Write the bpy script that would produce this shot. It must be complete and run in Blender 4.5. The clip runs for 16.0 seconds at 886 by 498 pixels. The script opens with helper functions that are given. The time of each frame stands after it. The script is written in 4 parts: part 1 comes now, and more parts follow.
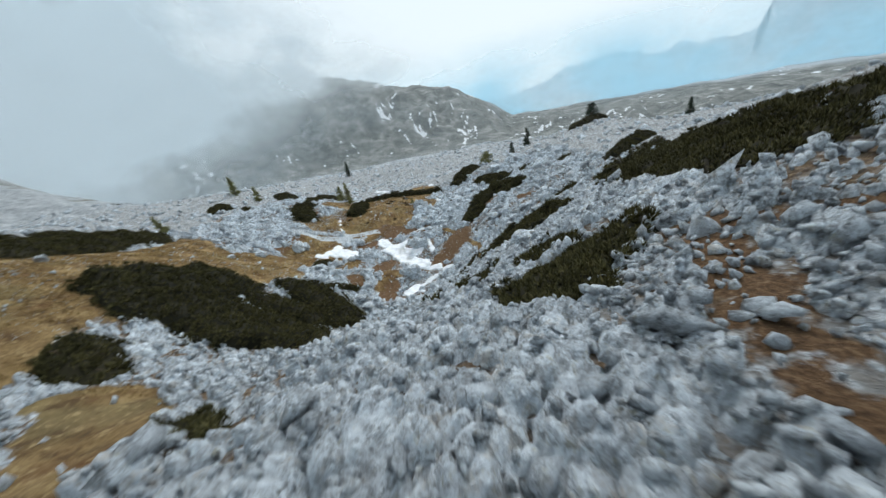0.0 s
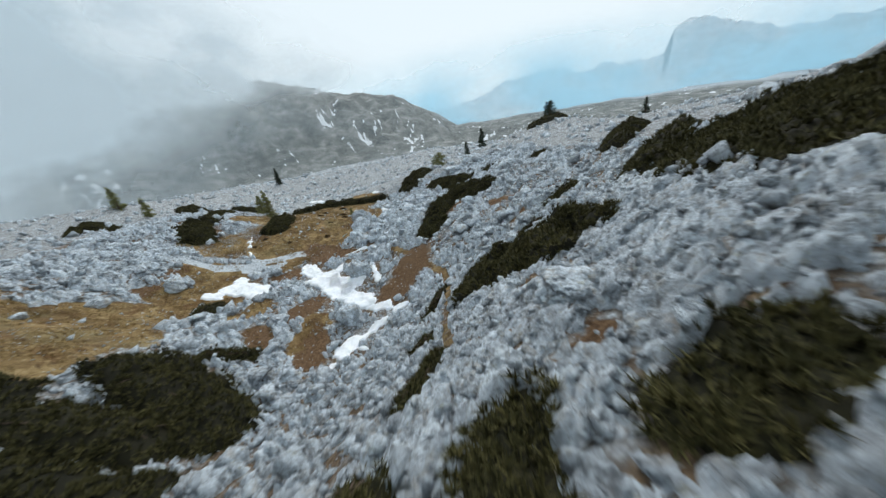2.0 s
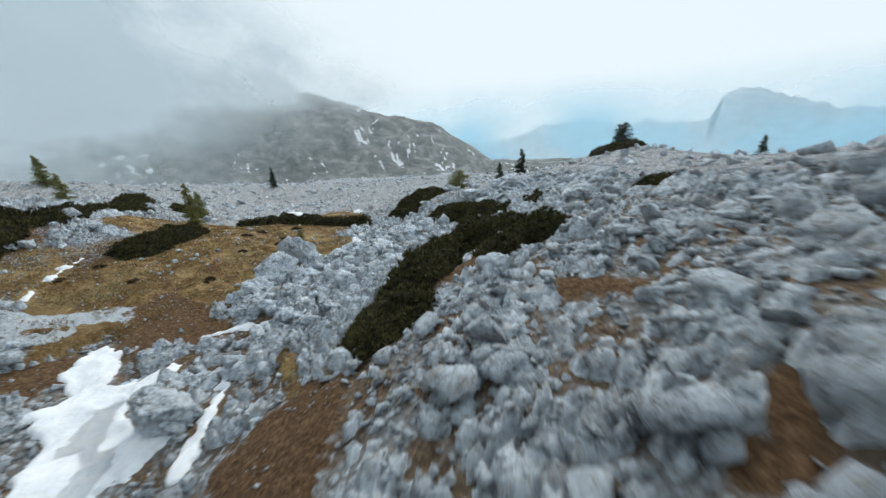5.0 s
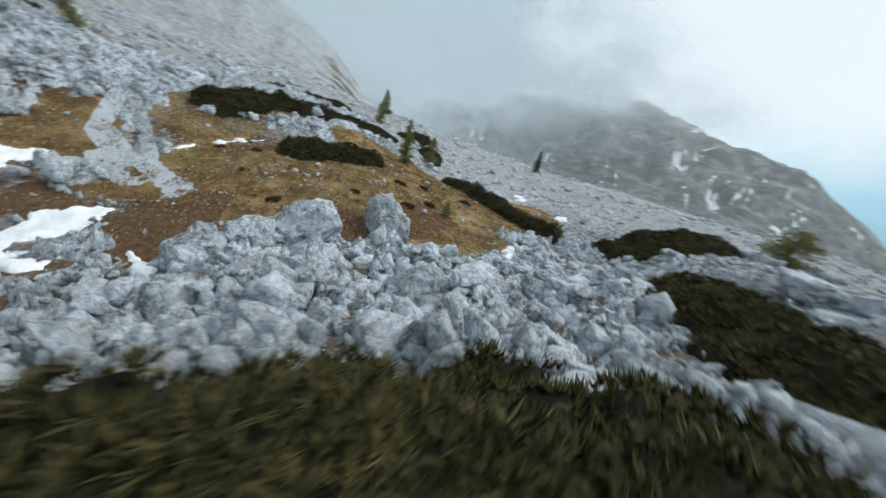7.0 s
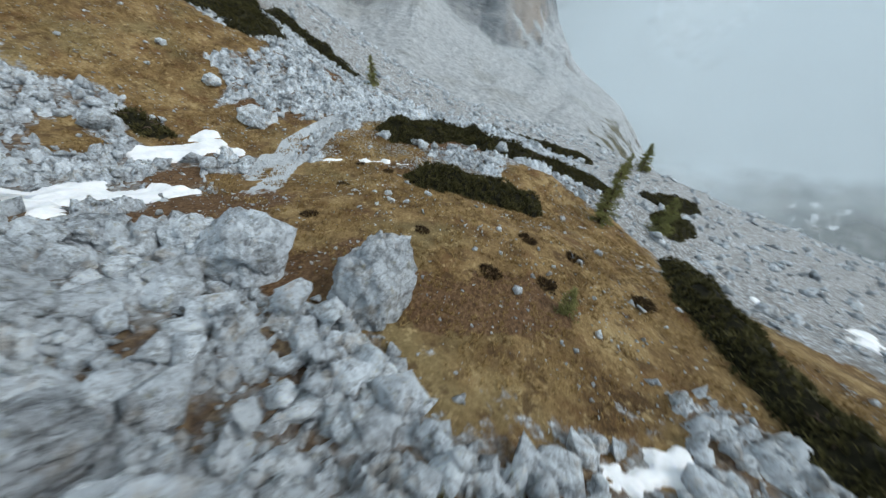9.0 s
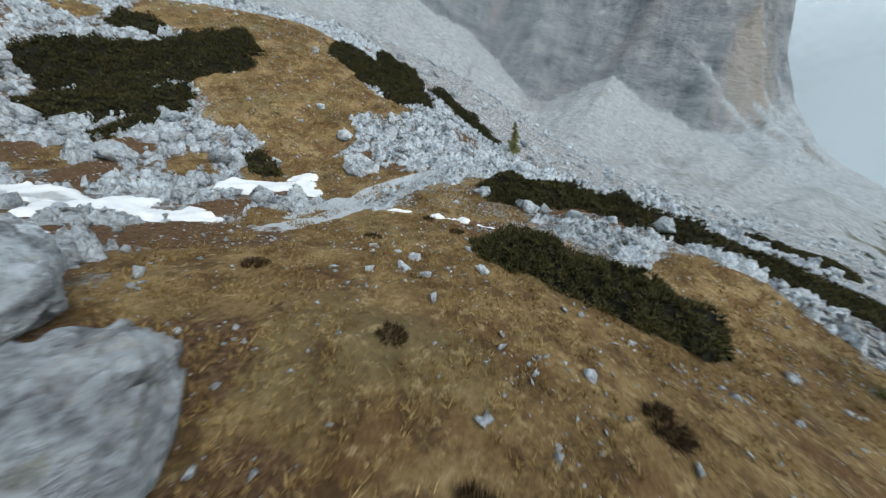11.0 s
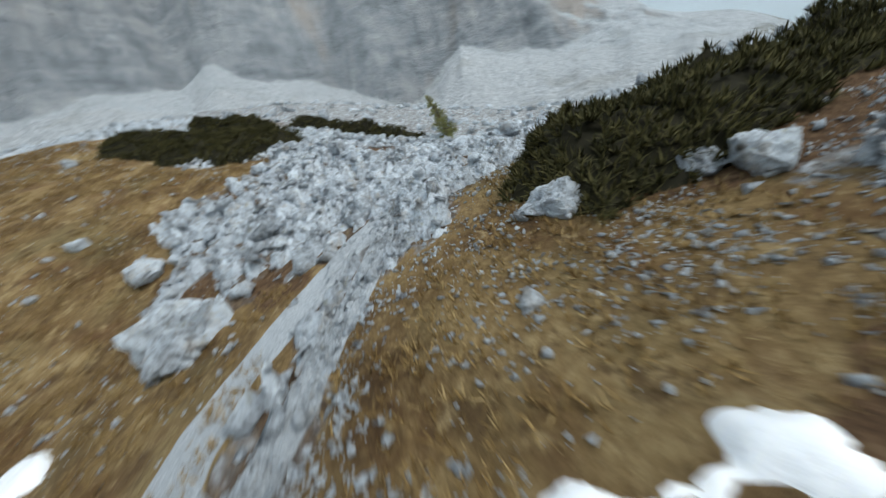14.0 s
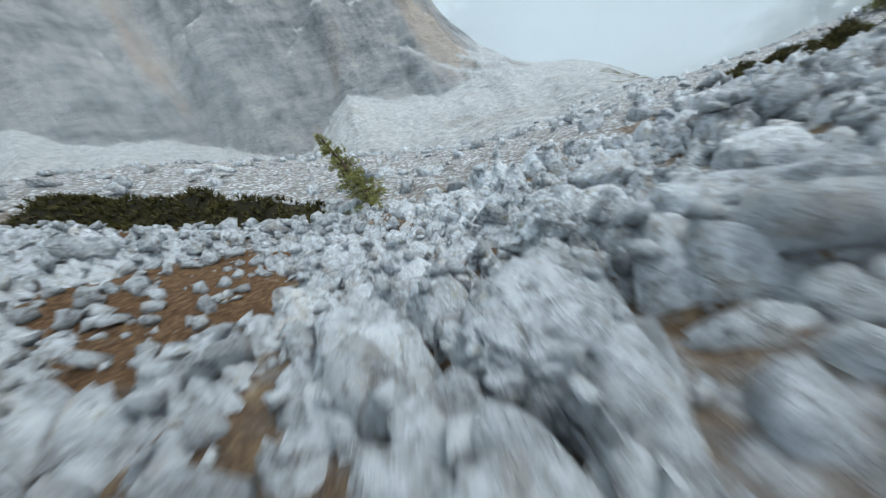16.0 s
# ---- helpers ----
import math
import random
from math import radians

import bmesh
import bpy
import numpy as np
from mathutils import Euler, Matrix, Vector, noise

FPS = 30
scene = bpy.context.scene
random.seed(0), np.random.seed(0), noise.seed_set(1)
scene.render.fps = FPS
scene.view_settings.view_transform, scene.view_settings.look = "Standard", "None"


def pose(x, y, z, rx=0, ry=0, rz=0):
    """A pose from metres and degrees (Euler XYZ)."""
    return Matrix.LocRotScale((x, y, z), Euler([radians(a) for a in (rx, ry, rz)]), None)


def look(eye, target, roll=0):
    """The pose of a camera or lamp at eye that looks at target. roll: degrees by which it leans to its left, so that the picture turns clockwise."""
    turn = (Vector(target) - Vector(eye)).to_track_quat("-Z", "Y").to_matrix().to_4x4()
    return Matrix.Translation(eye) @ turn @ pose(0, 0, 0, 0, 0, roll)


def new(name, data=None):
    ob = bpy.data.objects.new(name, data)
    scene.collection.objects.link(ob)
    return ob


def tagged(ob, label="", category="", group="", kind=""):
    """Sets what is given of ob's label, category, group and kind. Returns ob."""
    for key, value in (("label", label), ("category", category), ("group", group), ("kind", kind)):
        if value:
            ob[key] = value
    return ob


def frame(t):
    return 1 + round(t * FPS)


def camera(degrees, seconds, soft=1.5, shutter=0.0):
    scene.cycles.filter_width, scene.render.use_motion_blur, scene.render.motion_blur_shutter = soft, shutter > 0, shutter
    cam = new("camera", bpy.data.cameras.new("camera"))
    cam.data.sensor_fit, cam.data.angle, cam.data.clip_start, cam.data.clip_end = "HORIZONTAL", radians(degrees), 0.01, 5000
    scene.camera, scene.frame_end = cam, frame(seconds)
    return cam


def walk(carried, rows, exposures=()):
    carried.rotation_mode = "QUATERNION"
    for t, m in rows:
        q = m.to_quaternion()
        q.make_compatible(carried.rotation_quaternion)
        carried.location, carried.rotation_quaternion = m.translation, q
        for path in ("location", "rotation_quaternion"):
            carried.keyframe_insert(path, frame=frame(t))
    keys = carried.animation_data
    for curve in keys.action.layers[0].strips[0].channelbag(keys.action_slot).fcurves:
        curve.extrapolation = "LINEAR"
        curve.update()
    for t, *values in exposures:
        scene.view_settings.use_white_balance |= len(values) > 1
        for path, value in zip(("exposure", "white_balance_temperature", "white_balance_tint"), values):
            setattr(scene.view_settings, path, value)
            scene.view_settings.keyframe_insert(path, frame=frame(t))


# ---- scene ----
# ---- the camera and its walk ----
cam = camera(108.5, 16.0, soft=1.3, shutter=0.5)
METRES, EYE, TILT, LEAN, TURN = 80.0, 20.0, -24.0, 10.0, 0.0
ROWS = [
    (0.0, 0.0, 0.0, 0.0, 0.0, 0.0, -0.0),
    (0.5, -0.0025, 0.0261, 0.0031, -4.26, 0.18, 3.92),
    (1.0, -0.0027, 0.0563, 0.0079, -6.09, 0.5, 4.0),
    (1.5, -0.0011, 0.085, 0.0124, -7.34, 0.69, 3.4),
    (2.0, 0.0024, 0.1174, 0.0177, -8.71, 1.39, 2.71),
    (2.5, 0.0071, 0.1481, 0.0233, -9.85, 2.52, 2.36),
    (3.0, 0.0137, 0.1825, 0.0302, -11.02, 3.36, 1.99),
    (5.5, 0.0603, 0.3647, 0.079, -1.52, 6.27, -14.39),
    (6.0, 0.0691, 0.4033, 0.0917, 9.35, 3.18, -23.47),
    (6.5, 0.0756, 0.438, 0.1016, 22.18, -2.22, -31.02),
    (7.0, 0.0774, 0.4747, 0.1125, 40.1, -11.33, -36.96),
    (7.5, 0.0734, 0.5057, 0.1228, 57.82, -21.03, -39.35),
    (8.0, 0.0634, 0.536, 0.1325, 74.99, -29.78, -38.49),
    (8.5, 0.0501, 0.5599, 0.1394, 86.74, -34.35, -37.35),
    (9.0, 0.0322, 0.5821, 0.1443, 97.56, -37.47, -36.25),
    (9.5, 0.0141, 0.5987, 0.1458, 107.33, -39.61, -34.78),
    (10.0, -0.0068, 0.6126, 0.1444, 118.06, -41.38, -32.79),
    (12.5, -0.1063, 0.6018, 0.1077, 135.62, -40.77, -19.71),
    (13.0, -0.1268, 0.5846, 0.095, 126.6, -37.53, -14.41),
    (13.5, -0.1464, 0.5679, 0.0825, 115.81, -34.03, -9.41),
    (14.0, -0.1676, 0.5515, 0.07, 103.72, -30.13, -4.08),
    (14.5, -0.1952, 0.5355, 0.0596, 89.75, -25.93, 2.62),
    (15.0, -0.2268, 0.5254, 0.0583, 84.56, -24.18, 4.04),
    (15.5, -0.2611, 0.5187, 0.0566, 84.51, -22.91, 1.79),
    (16.0, -0.2914, 0.5159, 0.0546, 85.65, -22.1, -1.24),
]
EXPOSURES = [(0.0, 0.06), (3.0, 0.0), (6.0, 0.02), (10.0, 0.04), (12.5, 0.0), (14.0, 0.13), (14.8, 0.29), (16.0, 0.35)]
walk(cam, [(t, pose(0, 0, EYE, TILT, LEAN, TURN) @ pose(METRES * x, METRES * y, METRES * z, 90 + pitch, roll, yaw)) for t, x, y, z, yaw, pitch, roll in ROWS], EXPOSURES)


# ---- world, sun, exposure ----
SUN_AZ, SUN_EL = radians(-18.0), radians(48.0)      # azimuth from north (+y) towards west positive
sun_dir = Vector((-math.sin(SUN_AZ) * math.cos(SUN_EL), math.cos(SUN_AZ) * math.cos(SUN_EL), math.sin(SUN_EL)))


def build_world():
    w = bpy.data.worlds.new("overcast_sky")
    w.use_nodes = True
    scene.world = w
    nt = w.node_tree
    nt.nodes.clear()
    N, L = nt.nodes.new, nt.links.new
    out, bg = N("ShaderNodeOutputWorld"), N("ShaderNodeBackground")
    sky = N("ShaderNodeTexSky")
    sky.sky_type, sky.sun_disc = "NISHITA", False
    sky.sun_elevation, sky.sun_rotation = SUN_EL, -SUN_AZ
    sky.air_density, sky.dust_density = 1.0, 2.0
    scale = N("ShaderNodeVectorMath")
    scale.operation = "SCALE"
    scale.inputs[3].default_value = 0.10
    L(sky.outputs[0], scale.inputs[0])
    tc = N("ShaderNodeTexCoord")
    stretch = N("ShaderNodeVectorMath")
    stretch.operation = "MULTIPLY"
    stretch.inputs[1].default_value = (1.0, 1.0, 2.2)
    L(tc.outputs["Generated"], stretch.inputs[0])
    noise_a = N("ShaderNodeTexNoise")
    noise_a.inputs["Scale"].default_value, noise_a.inputs["Detail"].default_value = 2.2, 6.0
    noise_a.inputs["Roughness"].default_value = 0.55
    L(stretch.outputs[0], noise_a.inputs["Vector"])
    dot = N("ShaderNodeVectorMath")
    dot.operation = "DOT_PRODUCT"
    dot.inputs[1].default_value = sun_dir
    L(tc.outputs["Generated"], dot.inputs[0])
    near_sun = N("ShaderNodeMapRange")
    near_sun.inputs[1].default_value, near_sun.inputs[2].default_value = -0.2, 0.9
    near_sun.inputs[3].default_value, near_sun.inputs[4].default_value = -0.03, 0.70
    L(dot.outputs["Value"], near_sun.inputs[0])
    add = N("ShaderNodeMath")
    add.operation = "ADD"
    L(noise_a.outputs["Fac"], add.inputs[0])
    L(near_sun.outputs[0], add.inputs[1])
    ramp = N("ShaderNodeValToRGB")
    el = ramp.color_ramp.elements
    el[0].position, el[0].color = 0.30, (0.49, 0.65, 0.83, 1)
    el[1].position, el[1].color = 0.84, (0.83, 0.94, 1.0, 1)
    mid = el.new(0.60)
    mid.color = (0.63, 0.79, 0.92, 1)
    L(add.outputs[0], ramp.inputs[0])
    mix = N("ShaderNodeMix")
    mix.data_type = "RGBA"
    mix.inputs["Factor"].default_value = 0.94       # cloud cover
    L(scale.outputs[0], mix.inputs[6])
    L(ramp.outputs[0], mix.inputs[7])
    L(mix.outputs[2], bg.inputs[0])
    bg.inputs[1].default_value = 1.0
    L(bg.outputs[0], out.inputs[0])


build_world()
sun_data = bpy.data.lights.new("sun", "SUN")
sun_data.energy, sun_data.angle, sun_data.color = 1.5, radians(22), (1.0, 0.97, 0.93)
sun = new("sun", sun_data)
sun.matrix_world = look(sun_dir * 200, (0, 0, 0))


# ---- materials ----
def material(name, rough=0.9):
    m = bpy.data.materials.new(name)
    m.use_nodes = True
    nt = m.node_tree
    b = nt.nodes["Principled BSDF"]
    b.inputs["Roughness"].default_value = rough
    b.inputs["Specular IOR Level"].default_value = 0.25
    return m, nt, b


class Nodes:
    """Short hand for building node trees."""

    def __init__(self, nt):
        self.nt = nt

    def link(self, a, b):
        self.nt.links.new(a, b)

    def value(self, socket, v):
        if isinstance(v, bpy.types.NodeSocket):
            self.link(v, socket)
        else:
            socket.default_value = v

    def coords(self, kind="Object"):
        if kind == "Position":
            return self.nt.nodes.new("ShaderNodeNewGeometry").outputs["Position"]
        return self.nt.nodes.new("ShaderNodeTexCoord").outputs[kind]

    def noise(self, vec, scale, detail=5.0, rough=0.55, colour=False):
        n = self.nt.nodes.new("ShaderNodeTexNoise")
        n.inputs["Scale"].default_value, n.inputs["Detail"].default_value = scale, detail
        n.inputs["Roughness"].default_value = rough
        self.link(vec, n.inputs["Vector"])
        return n.outputs["Color" if colour else "Fac"]

    def voronoi(self, vec, scale, feature="F1", out="Distance"):
        n = self.nt.nodes.new("ShaderNodeTexVoronoi")
        n.feature = feature
        n.inputs["Scale"].default_value = scale
        self.link(vec, n.inputs["Vector"])
        return n.outputs[out]

    def math(self, op, a, b=0.0, clamp=False):
        n = self.nt.nodes.new("ShaderNodeMath")
        n.operation, n.use_clamp = op, clamp
        self.value(n.inputs[0], a)
        self.value(n.inputs[1], b)
        return n.outputs[0]

    def vec(self, op, a, b):
        n = self.nt.nodes.new("ShaderNodeVectorMath")
        n.operation = op
        self.value(n.inputs[0], a)
        self.value(n.inputs[1], b)
        return n.outputs[0]

    def span(self, v, a, b, c=0.0, d=1.0):
        n = self.nt.nodes.new("ShaderNodeMapRange")
        n.interpolation_type = "SMOOTHSTEP"
        self.link(v, n.inputs[0])
        for k, x in enumerate((a, b, c, d)):
            n.inputs[k + 1].default_value = x
        return n.outputs[0]

    def ramp(self, v, *stops):
        n = self.nt.nodes.new("ShaderNodeValToRGB")
        el = n.color_ramp.elements
        while len(el) < len(stops):
            el.new(0.5)
        for e, (p, c) in zip(el, stops):
            e.position, e.color = p, (*c, 1)
        self.link(v, n.inputs[0])
        return n.outputs[0]

    def mix(self, f, a, b, blend="MIX"):
        n = self.nt.nodes.new("ShaderNodeMix")
        n.data_type, n.blend_type = "RGBA", blend
        self.value(n.inputs["Factor"], f)
        for s, v in ((n.inputs[6], a), (n.inputs[7], b)):
            if isinstance(v, tuple):
                v = (*v, 1)
            self.value(s, v)
        return n.outputs[2]

    def attribute(self, name):
        n = self.nt.nodes.new("ShaderNodeAttribute")
        n.attribute_name = name
        return n.outputs["Fac"]

    def bump(self, height, strength, distance, normal=None):
        n = self.nt.nodes.new("ShaderNodeBump")
        n.inputs["Strength"].default_value, n.inputs["Distance"].default_value = strength, distance
        self.link(height, n.inputs["Height"])
        if normal is not None:
            self.link(normal, n.inputs["Normal"])
        return n.outputs[0]

    def island(self):
        return self.nt.nodes.new("ShaderNodeNewGeometry").outputs["Random Per Island"]

    def object_random(self):
        return self.nt.nodes.new("ShaderNodeObjectInfo").outputs["Random"]


def limestone_colour(n, p):
    """Pale weathered limestone: mottled grey, dark and yellowish lichen, faint ochre stains. Gives colour and height."""
    big, small = n.noise(p, 0.9, 4), n.noise(p, 7.0, 8, 0.74)
    base = n.ramp(n.math("ADD", n.math("MULTIPLY", big, 0.42), n.math("MULTIPLY", small, 0.58)),
                  (0.37, (0.23, 0.255, 0.275)), (0.45, (0.555, 0.61, 0.665)), (0.53, (0.76, 0.835, 0.905)), (0.62, (0.85, 0.915, 0.965)))
    ochre = n.span(n.noise(p, 1.7, 6, 0.68), 0.53, 0.67)
    base = n.mix(n.math("MULTIPLY", ochre, 0.40), base, (0.46, 0.36, 0.24))
    dark = n.span(n.noise(p, 6.5, 8, 0.80), 0.535, 0.60)
    base = n.mix(n.math("MULTIPLY", dark, 0.46), base, (0.14, 0.155, 0.15))
    yellow = n.span(n.noise(p, 4.2, 6, 0.7), 0.57, 0.68)
    base = n.mix(n.math("MULTIPLY", yellow, 0.45), base, (0.36, 0.33, 0.17))
    warp = n.vec("ADD", p, n.noise(p, 1.1, 7, 0.7, colour=True))
    crack = n.span(n.voronoi(warp, 1.1, "DISTANCE_TO_EDGE"), 0.0, 0.045)
    base = n.mix(n.math("MULTIPLY", n.math("SUBTRACT", 1.0, crack), 0.30), base, (0.13, 0.125, 0.12))
    rugged = n.noise(p, 2.6, 9, 0.70)
    pit = n.span(n.voronoi(warp, 9.0), 0.10, 0.42)
    height = n.math("ADD", n.math("MULTIPLY", rugged, 1.7), n.math("ADD", n.math("MULTIPLY", small, 0.55), n.math("ADD", n.math("MULTIPLY", crack, 0.22), n.math("MULTIPLY", pit, 0.16))))
    return base, height


def rock_material(name, tone=1.0, kind="island"):
    m, nt, b = material(name, 0.93)
    n = Nodes(nt)
    p = n.coords("Position")
    base, height = limestone_colour(n, p)
    rnd = n.attribute("tone") if kind == "tone" else n.island() if kind == "island" else n.object_random()
    tint = n.ramp(rnd, (0.0, (0.78 * tone, 0.78 * tone, 0.78 * tone)), (0.5, (0.94 * tone, 0.95 * tone, 0.96 * tone)), (1.0, (1.10 * tone, 1.10 * tone, 1.09 * tone)))
    col = n.mix(1.0, base, tint, "MULTIPLY")
    n.link(col, b.inputs["Base Color"])
    n.link(n.bump(height, 1.0, 0.16), b.inputs["Normal"])
    return m


ROCK = rock_material("limestone_block", 0.95)
BOULDER = rock_material("limestone_boulder", 1.06, "object")
BEDROCK = rock_material("limestone_bedrock", 1.07, "tone")


def ground_material():
    """Rock pavement, dry alpine grass, bare soil and fine gravel, laid out by the cover attributes."""
    m, nt, b = material("mountain_ground", 0.95)
    n = Nodes(nt)
    p = n.coords("Position")
    rock, rock_h = limestone_colour(n, p)
    pebble = n.voronoi(p, 4.5)
    cell = n.voronoi(p, 4.5, "F1", "Color")
    sep = nt.nodes.new("ShaderNodeSeparateColor")
    n.link(cell, sep.inputs[0])
    rock = n.mix(n.math("MULTIPLY", n.span(pebble, 0.30, 0.56), 0.75), rock, (0.16, 0.135, 0.11))
    rock = n.mix(n.math("MULTIPLY", sep.outputs[0], 0.35), rock, (0.50, 0.52, 0.53))
    earth = n.ramp(n.noise(p, 6.0, 8, 0.75), (0.36, (0.060, 0.034, 0.018)), (0.5, (0.170, 0.105, 0.055)), (0.64, (0.34, 0.24, 0.13)))
    rock = n.mix(n.math("MULTIPLY", n.span(n.noise(p, 0.7, 6, 0.7), 0.40, 0.56), n.math("MULTIPLY", n.attribute("field"), 0.9)), rock, earth)
    # grass: ochre and straw with olive and rust patches
    g_big, g_small = n.noise(p, 0.55, 5, 0.6), n.noise(p, 8.0, 9, 0.78)
    grass = n.ramp(n.math("ADD", n.math("MULTIPLY", g_big, 0.5), n.math("MULTIPLY", g_small, 0.5)),
                   (0.34, (0.032, 0.017, 0.008)), (0.44, (0.160, 0.097, 0.040)), (0.55, (0.315, 0.215, 0.096)), (0.68, (0.57, 0.44, 0.235)))
    grass = n.mix(n.math("MULTIPLY", n.span(n.noise(p, 0.8, 3), 0.52, 0.68), 0.55), grass, (0.135, 0.060, 0.024))
    grass = n.mix(n.math("MULTIPLY", n.span(n.noise(p, 0.23, 3), 0.52, 0.66), 0.45), grass, (0.19, 0.165, 0.080))
    hollow = n.span(n.noise(p, 1.25, 7, 0.68), 0.53, 0.62)
    grass = n.mix(n.math("MULTIPLY", hollow, 0.72), grass, (0.085, 0.048, 0.022))
    straw = n.span(n.noise(p, 3.4, 7, 0.7), 0.55, 0.66)
    grass = n.mix(n.math("MULTIPLY", straw, 0.62), grass, (0.56, 0.43, 0.225))
    edge = n.math("MULTIPLY", n.math("SUBTRACT", n.noise(p, 1.4, 6, 0.65), 0.5), 1.5)
    g_mask = n.span(n.math("ADD", n.attribute("grass"), edge), 0.42, 0.58)
    col = n.mix(g_mask, rock, grass)
    # trail gravel
    gr = n.noise(p, 28.0, 3, 0.7)
    gravel = n.ramp(gr, (0.3, (0.36, 0.39, 0.42)), (0.5, (0.57, 0.62, 0.66)), (0.72, (0.76, 0.80, 0.83)))
    t_mask = n.span(n.math("ADD", n.attribute("gravel"), n.math("MULTIPLY", edge, 0.5)), 0.42, 0.58)
    col = n.mix(t_mask, col, gravel)
    # bare brown earth
    soil = n.ramp(g_small, (0.36, (0.050, 0.027, 0.014)), (0.52, (0.155, 0.090, 0.046)), (0.68, (0.32, 0.21, 0.12)))
    s_mask = n.span(n.math("ADD", n.attribute("soil"), n.math("MULTIPLY", edge, 1.3)), 0.40, 0.66)
    col = n.mix(s_mask, col, soil)
    n.link(col, b.inputs["Base Color"])
    soft = n.math("MAXIMUM", g_mask, s_mask)
    tuft = n.noise(p, 2.6, 6, 0.7)
    h_rock = n.math("SUBTRACT", rock_h, n.math("MULTIPLY", pebble, 0.9))
    h = n.math("ADD", n.math("MULTIPLY", n.math("SUBTRACT", 1.0, soft), h_rock), n.math("MULTIPLY", soft, n.math("ADD", n.math("MULTIPLY", g_small, 0.6), n.math("MULTIPLY", tuft, 1.2))))
    n.link(n.bump(h, 1.0, 0.16), b.inputs["Normal"])
    return m


def mountain_material():
    """Far slopes: pale scree, grey cliffs with strata and ochre stains, old snow in gullies."""
    m, nt, b = material("mountain_rock", 0.95)
    n = Nodes(nt)
    p = n.coords("Position")
    sep = nt.nodes.new("ShaderNodeSeparateXYZ")
    nrm = nt.nodes.new("ShaderNodeNewGeometry")
    n.link(nrm.outputs["Normal"], sep.inputs[0])
    steep = n.span(sep.outputs["Z"], 0.45, 0.74)
    streak = n.vec("MULTIPLY", p, (1.0, 1.0, 0.38))
    strata = n.vec("MULTIPLY", p, (0.35, 0.35, 1.1))
    c_mix = n.math("ADD", n.math("MULTIPLY", n.noise(streak, 0.10, 9, 0.72), 0.5), n.math("MULTIPLY", n.noise(strata, 0.12, 8, 0.70), 0.5))
    cliff = n.ramp(c_mix, (0.38, (0.085, 0.10, 0.115)), (0.46, (0.22, 0.24, 0.26)), (0.54, (0.36, 0.375, 0.385)), (0.66, (0.54, 0.535, 0.52)))
    cliff = n.mix(n.math("MULTIPLY", n.span(n.noise(streak, 0.022, 4), 0.55, 0.68), 0.6), cliff, (0.46, 0.33, 0.22))
    stain = n.span(n.math("ADD", n.math("MULTIPLY", n.attribute("stain"), 0.45), n.noise(streak, 0.06, 8, 0.72)), 0.66, 1.0)
    cliff = n.mix(n.math("MULTIPLY", stain, 0.6), cliff, (0.56, 0.44, 0.33))
    s_small = n.noise(p, 0.55, 8, 0.7)
    scree = n.ramp(s_small, (0.32, (0.38, 0.41, 0.435)), (0.5, (0.58, 0.615, 0.64)), (0.7, (0.76, 0.79, 0.81)))
    green = n.span(n.noise(p, 0.035, 6, 0.6), 0.56, 0.66)
    scree = n.mix(n.math("MULTIPLY", n.math("MULTIPLY", green, n.attribute("meadow")), 0.85), scree, (0.16, 0.145, 0.085))
    bush = n.span(n.noise(p, 0.16, 6, 0.65), 0.60, 0.66)
    scree = n.mix(n.math("MULTIPLY", n.math("MULTIPLY", bush, n.attribute("meadow")), 0.9), scree, (0.030, 0.038, 0.022))
    heath = n.ramp(n.noise(p, 0.05, 9, 0.72), (0.36, (0.065, 0.075, 0.075)), (0.5, (0.17, 0.18, 0.165)), (0.64, (0.36, 0.36, 0.34)))
    scree = n.mix(n.attribute("heath"), scree, heath)
    col = n.mix(steep, cliff, scree)
    snow = n.span(n.math("ADD", n.attribute("gully"), n.math("MULTIPLY", n.math("SUBTRACT", n.noise(p, 0.10, 6, 0.6), 0.5), 0.9)), 0.62, 0.70)
    col = n.mix(snow, col, (0.86, 0.89, 0.92))
    n.link(col, b.inputs["Base Color"])
    n.link(n.bump(n.math("ADD", n.noise(p, 0.35, 8, 0.7), n.math("MULTIPLY", n.noise(strata, 0.16, 6, 0.65), 2.0)), 1.0, 3.2), b.inputs["Normal"])
    return m


GROUND, MOUNTAIN = ground_material(), mountain_material()


def snow_material():
    m, nt, b = material("old_snow", 0.55)
    n = Nodes(nt)
    p = n.coords("Position")
    col = n.ramp(n.noise(p, 1.3, 6, 0.6), (0.3, (0.70, 0.74, 0.78)), (0.5, (0.84, 0.87, 0.90)), (0.7, (0.90, 0.92, 0.94)))
    col = n.mix(n.math("MULTIPLY", n.span(n.noise(p, 5.0, 5, 0.7), 0.60, 0.72), 0.35), col, (0.45, 0.40, 0.33))
    n.link(col, b.inputs["Base Color"])
    b.inputs["Subsurface Weight"].default_value = 0.15
    b.inputs["Subsurface Radius"].default_value = (0.05, 0.06, 0.08)
    n.link(n.bump(n.noise(p, 3.5, 5), 0.6, 0.08), b.inputs["Normal"])
    return m


SNOW = snow_material()


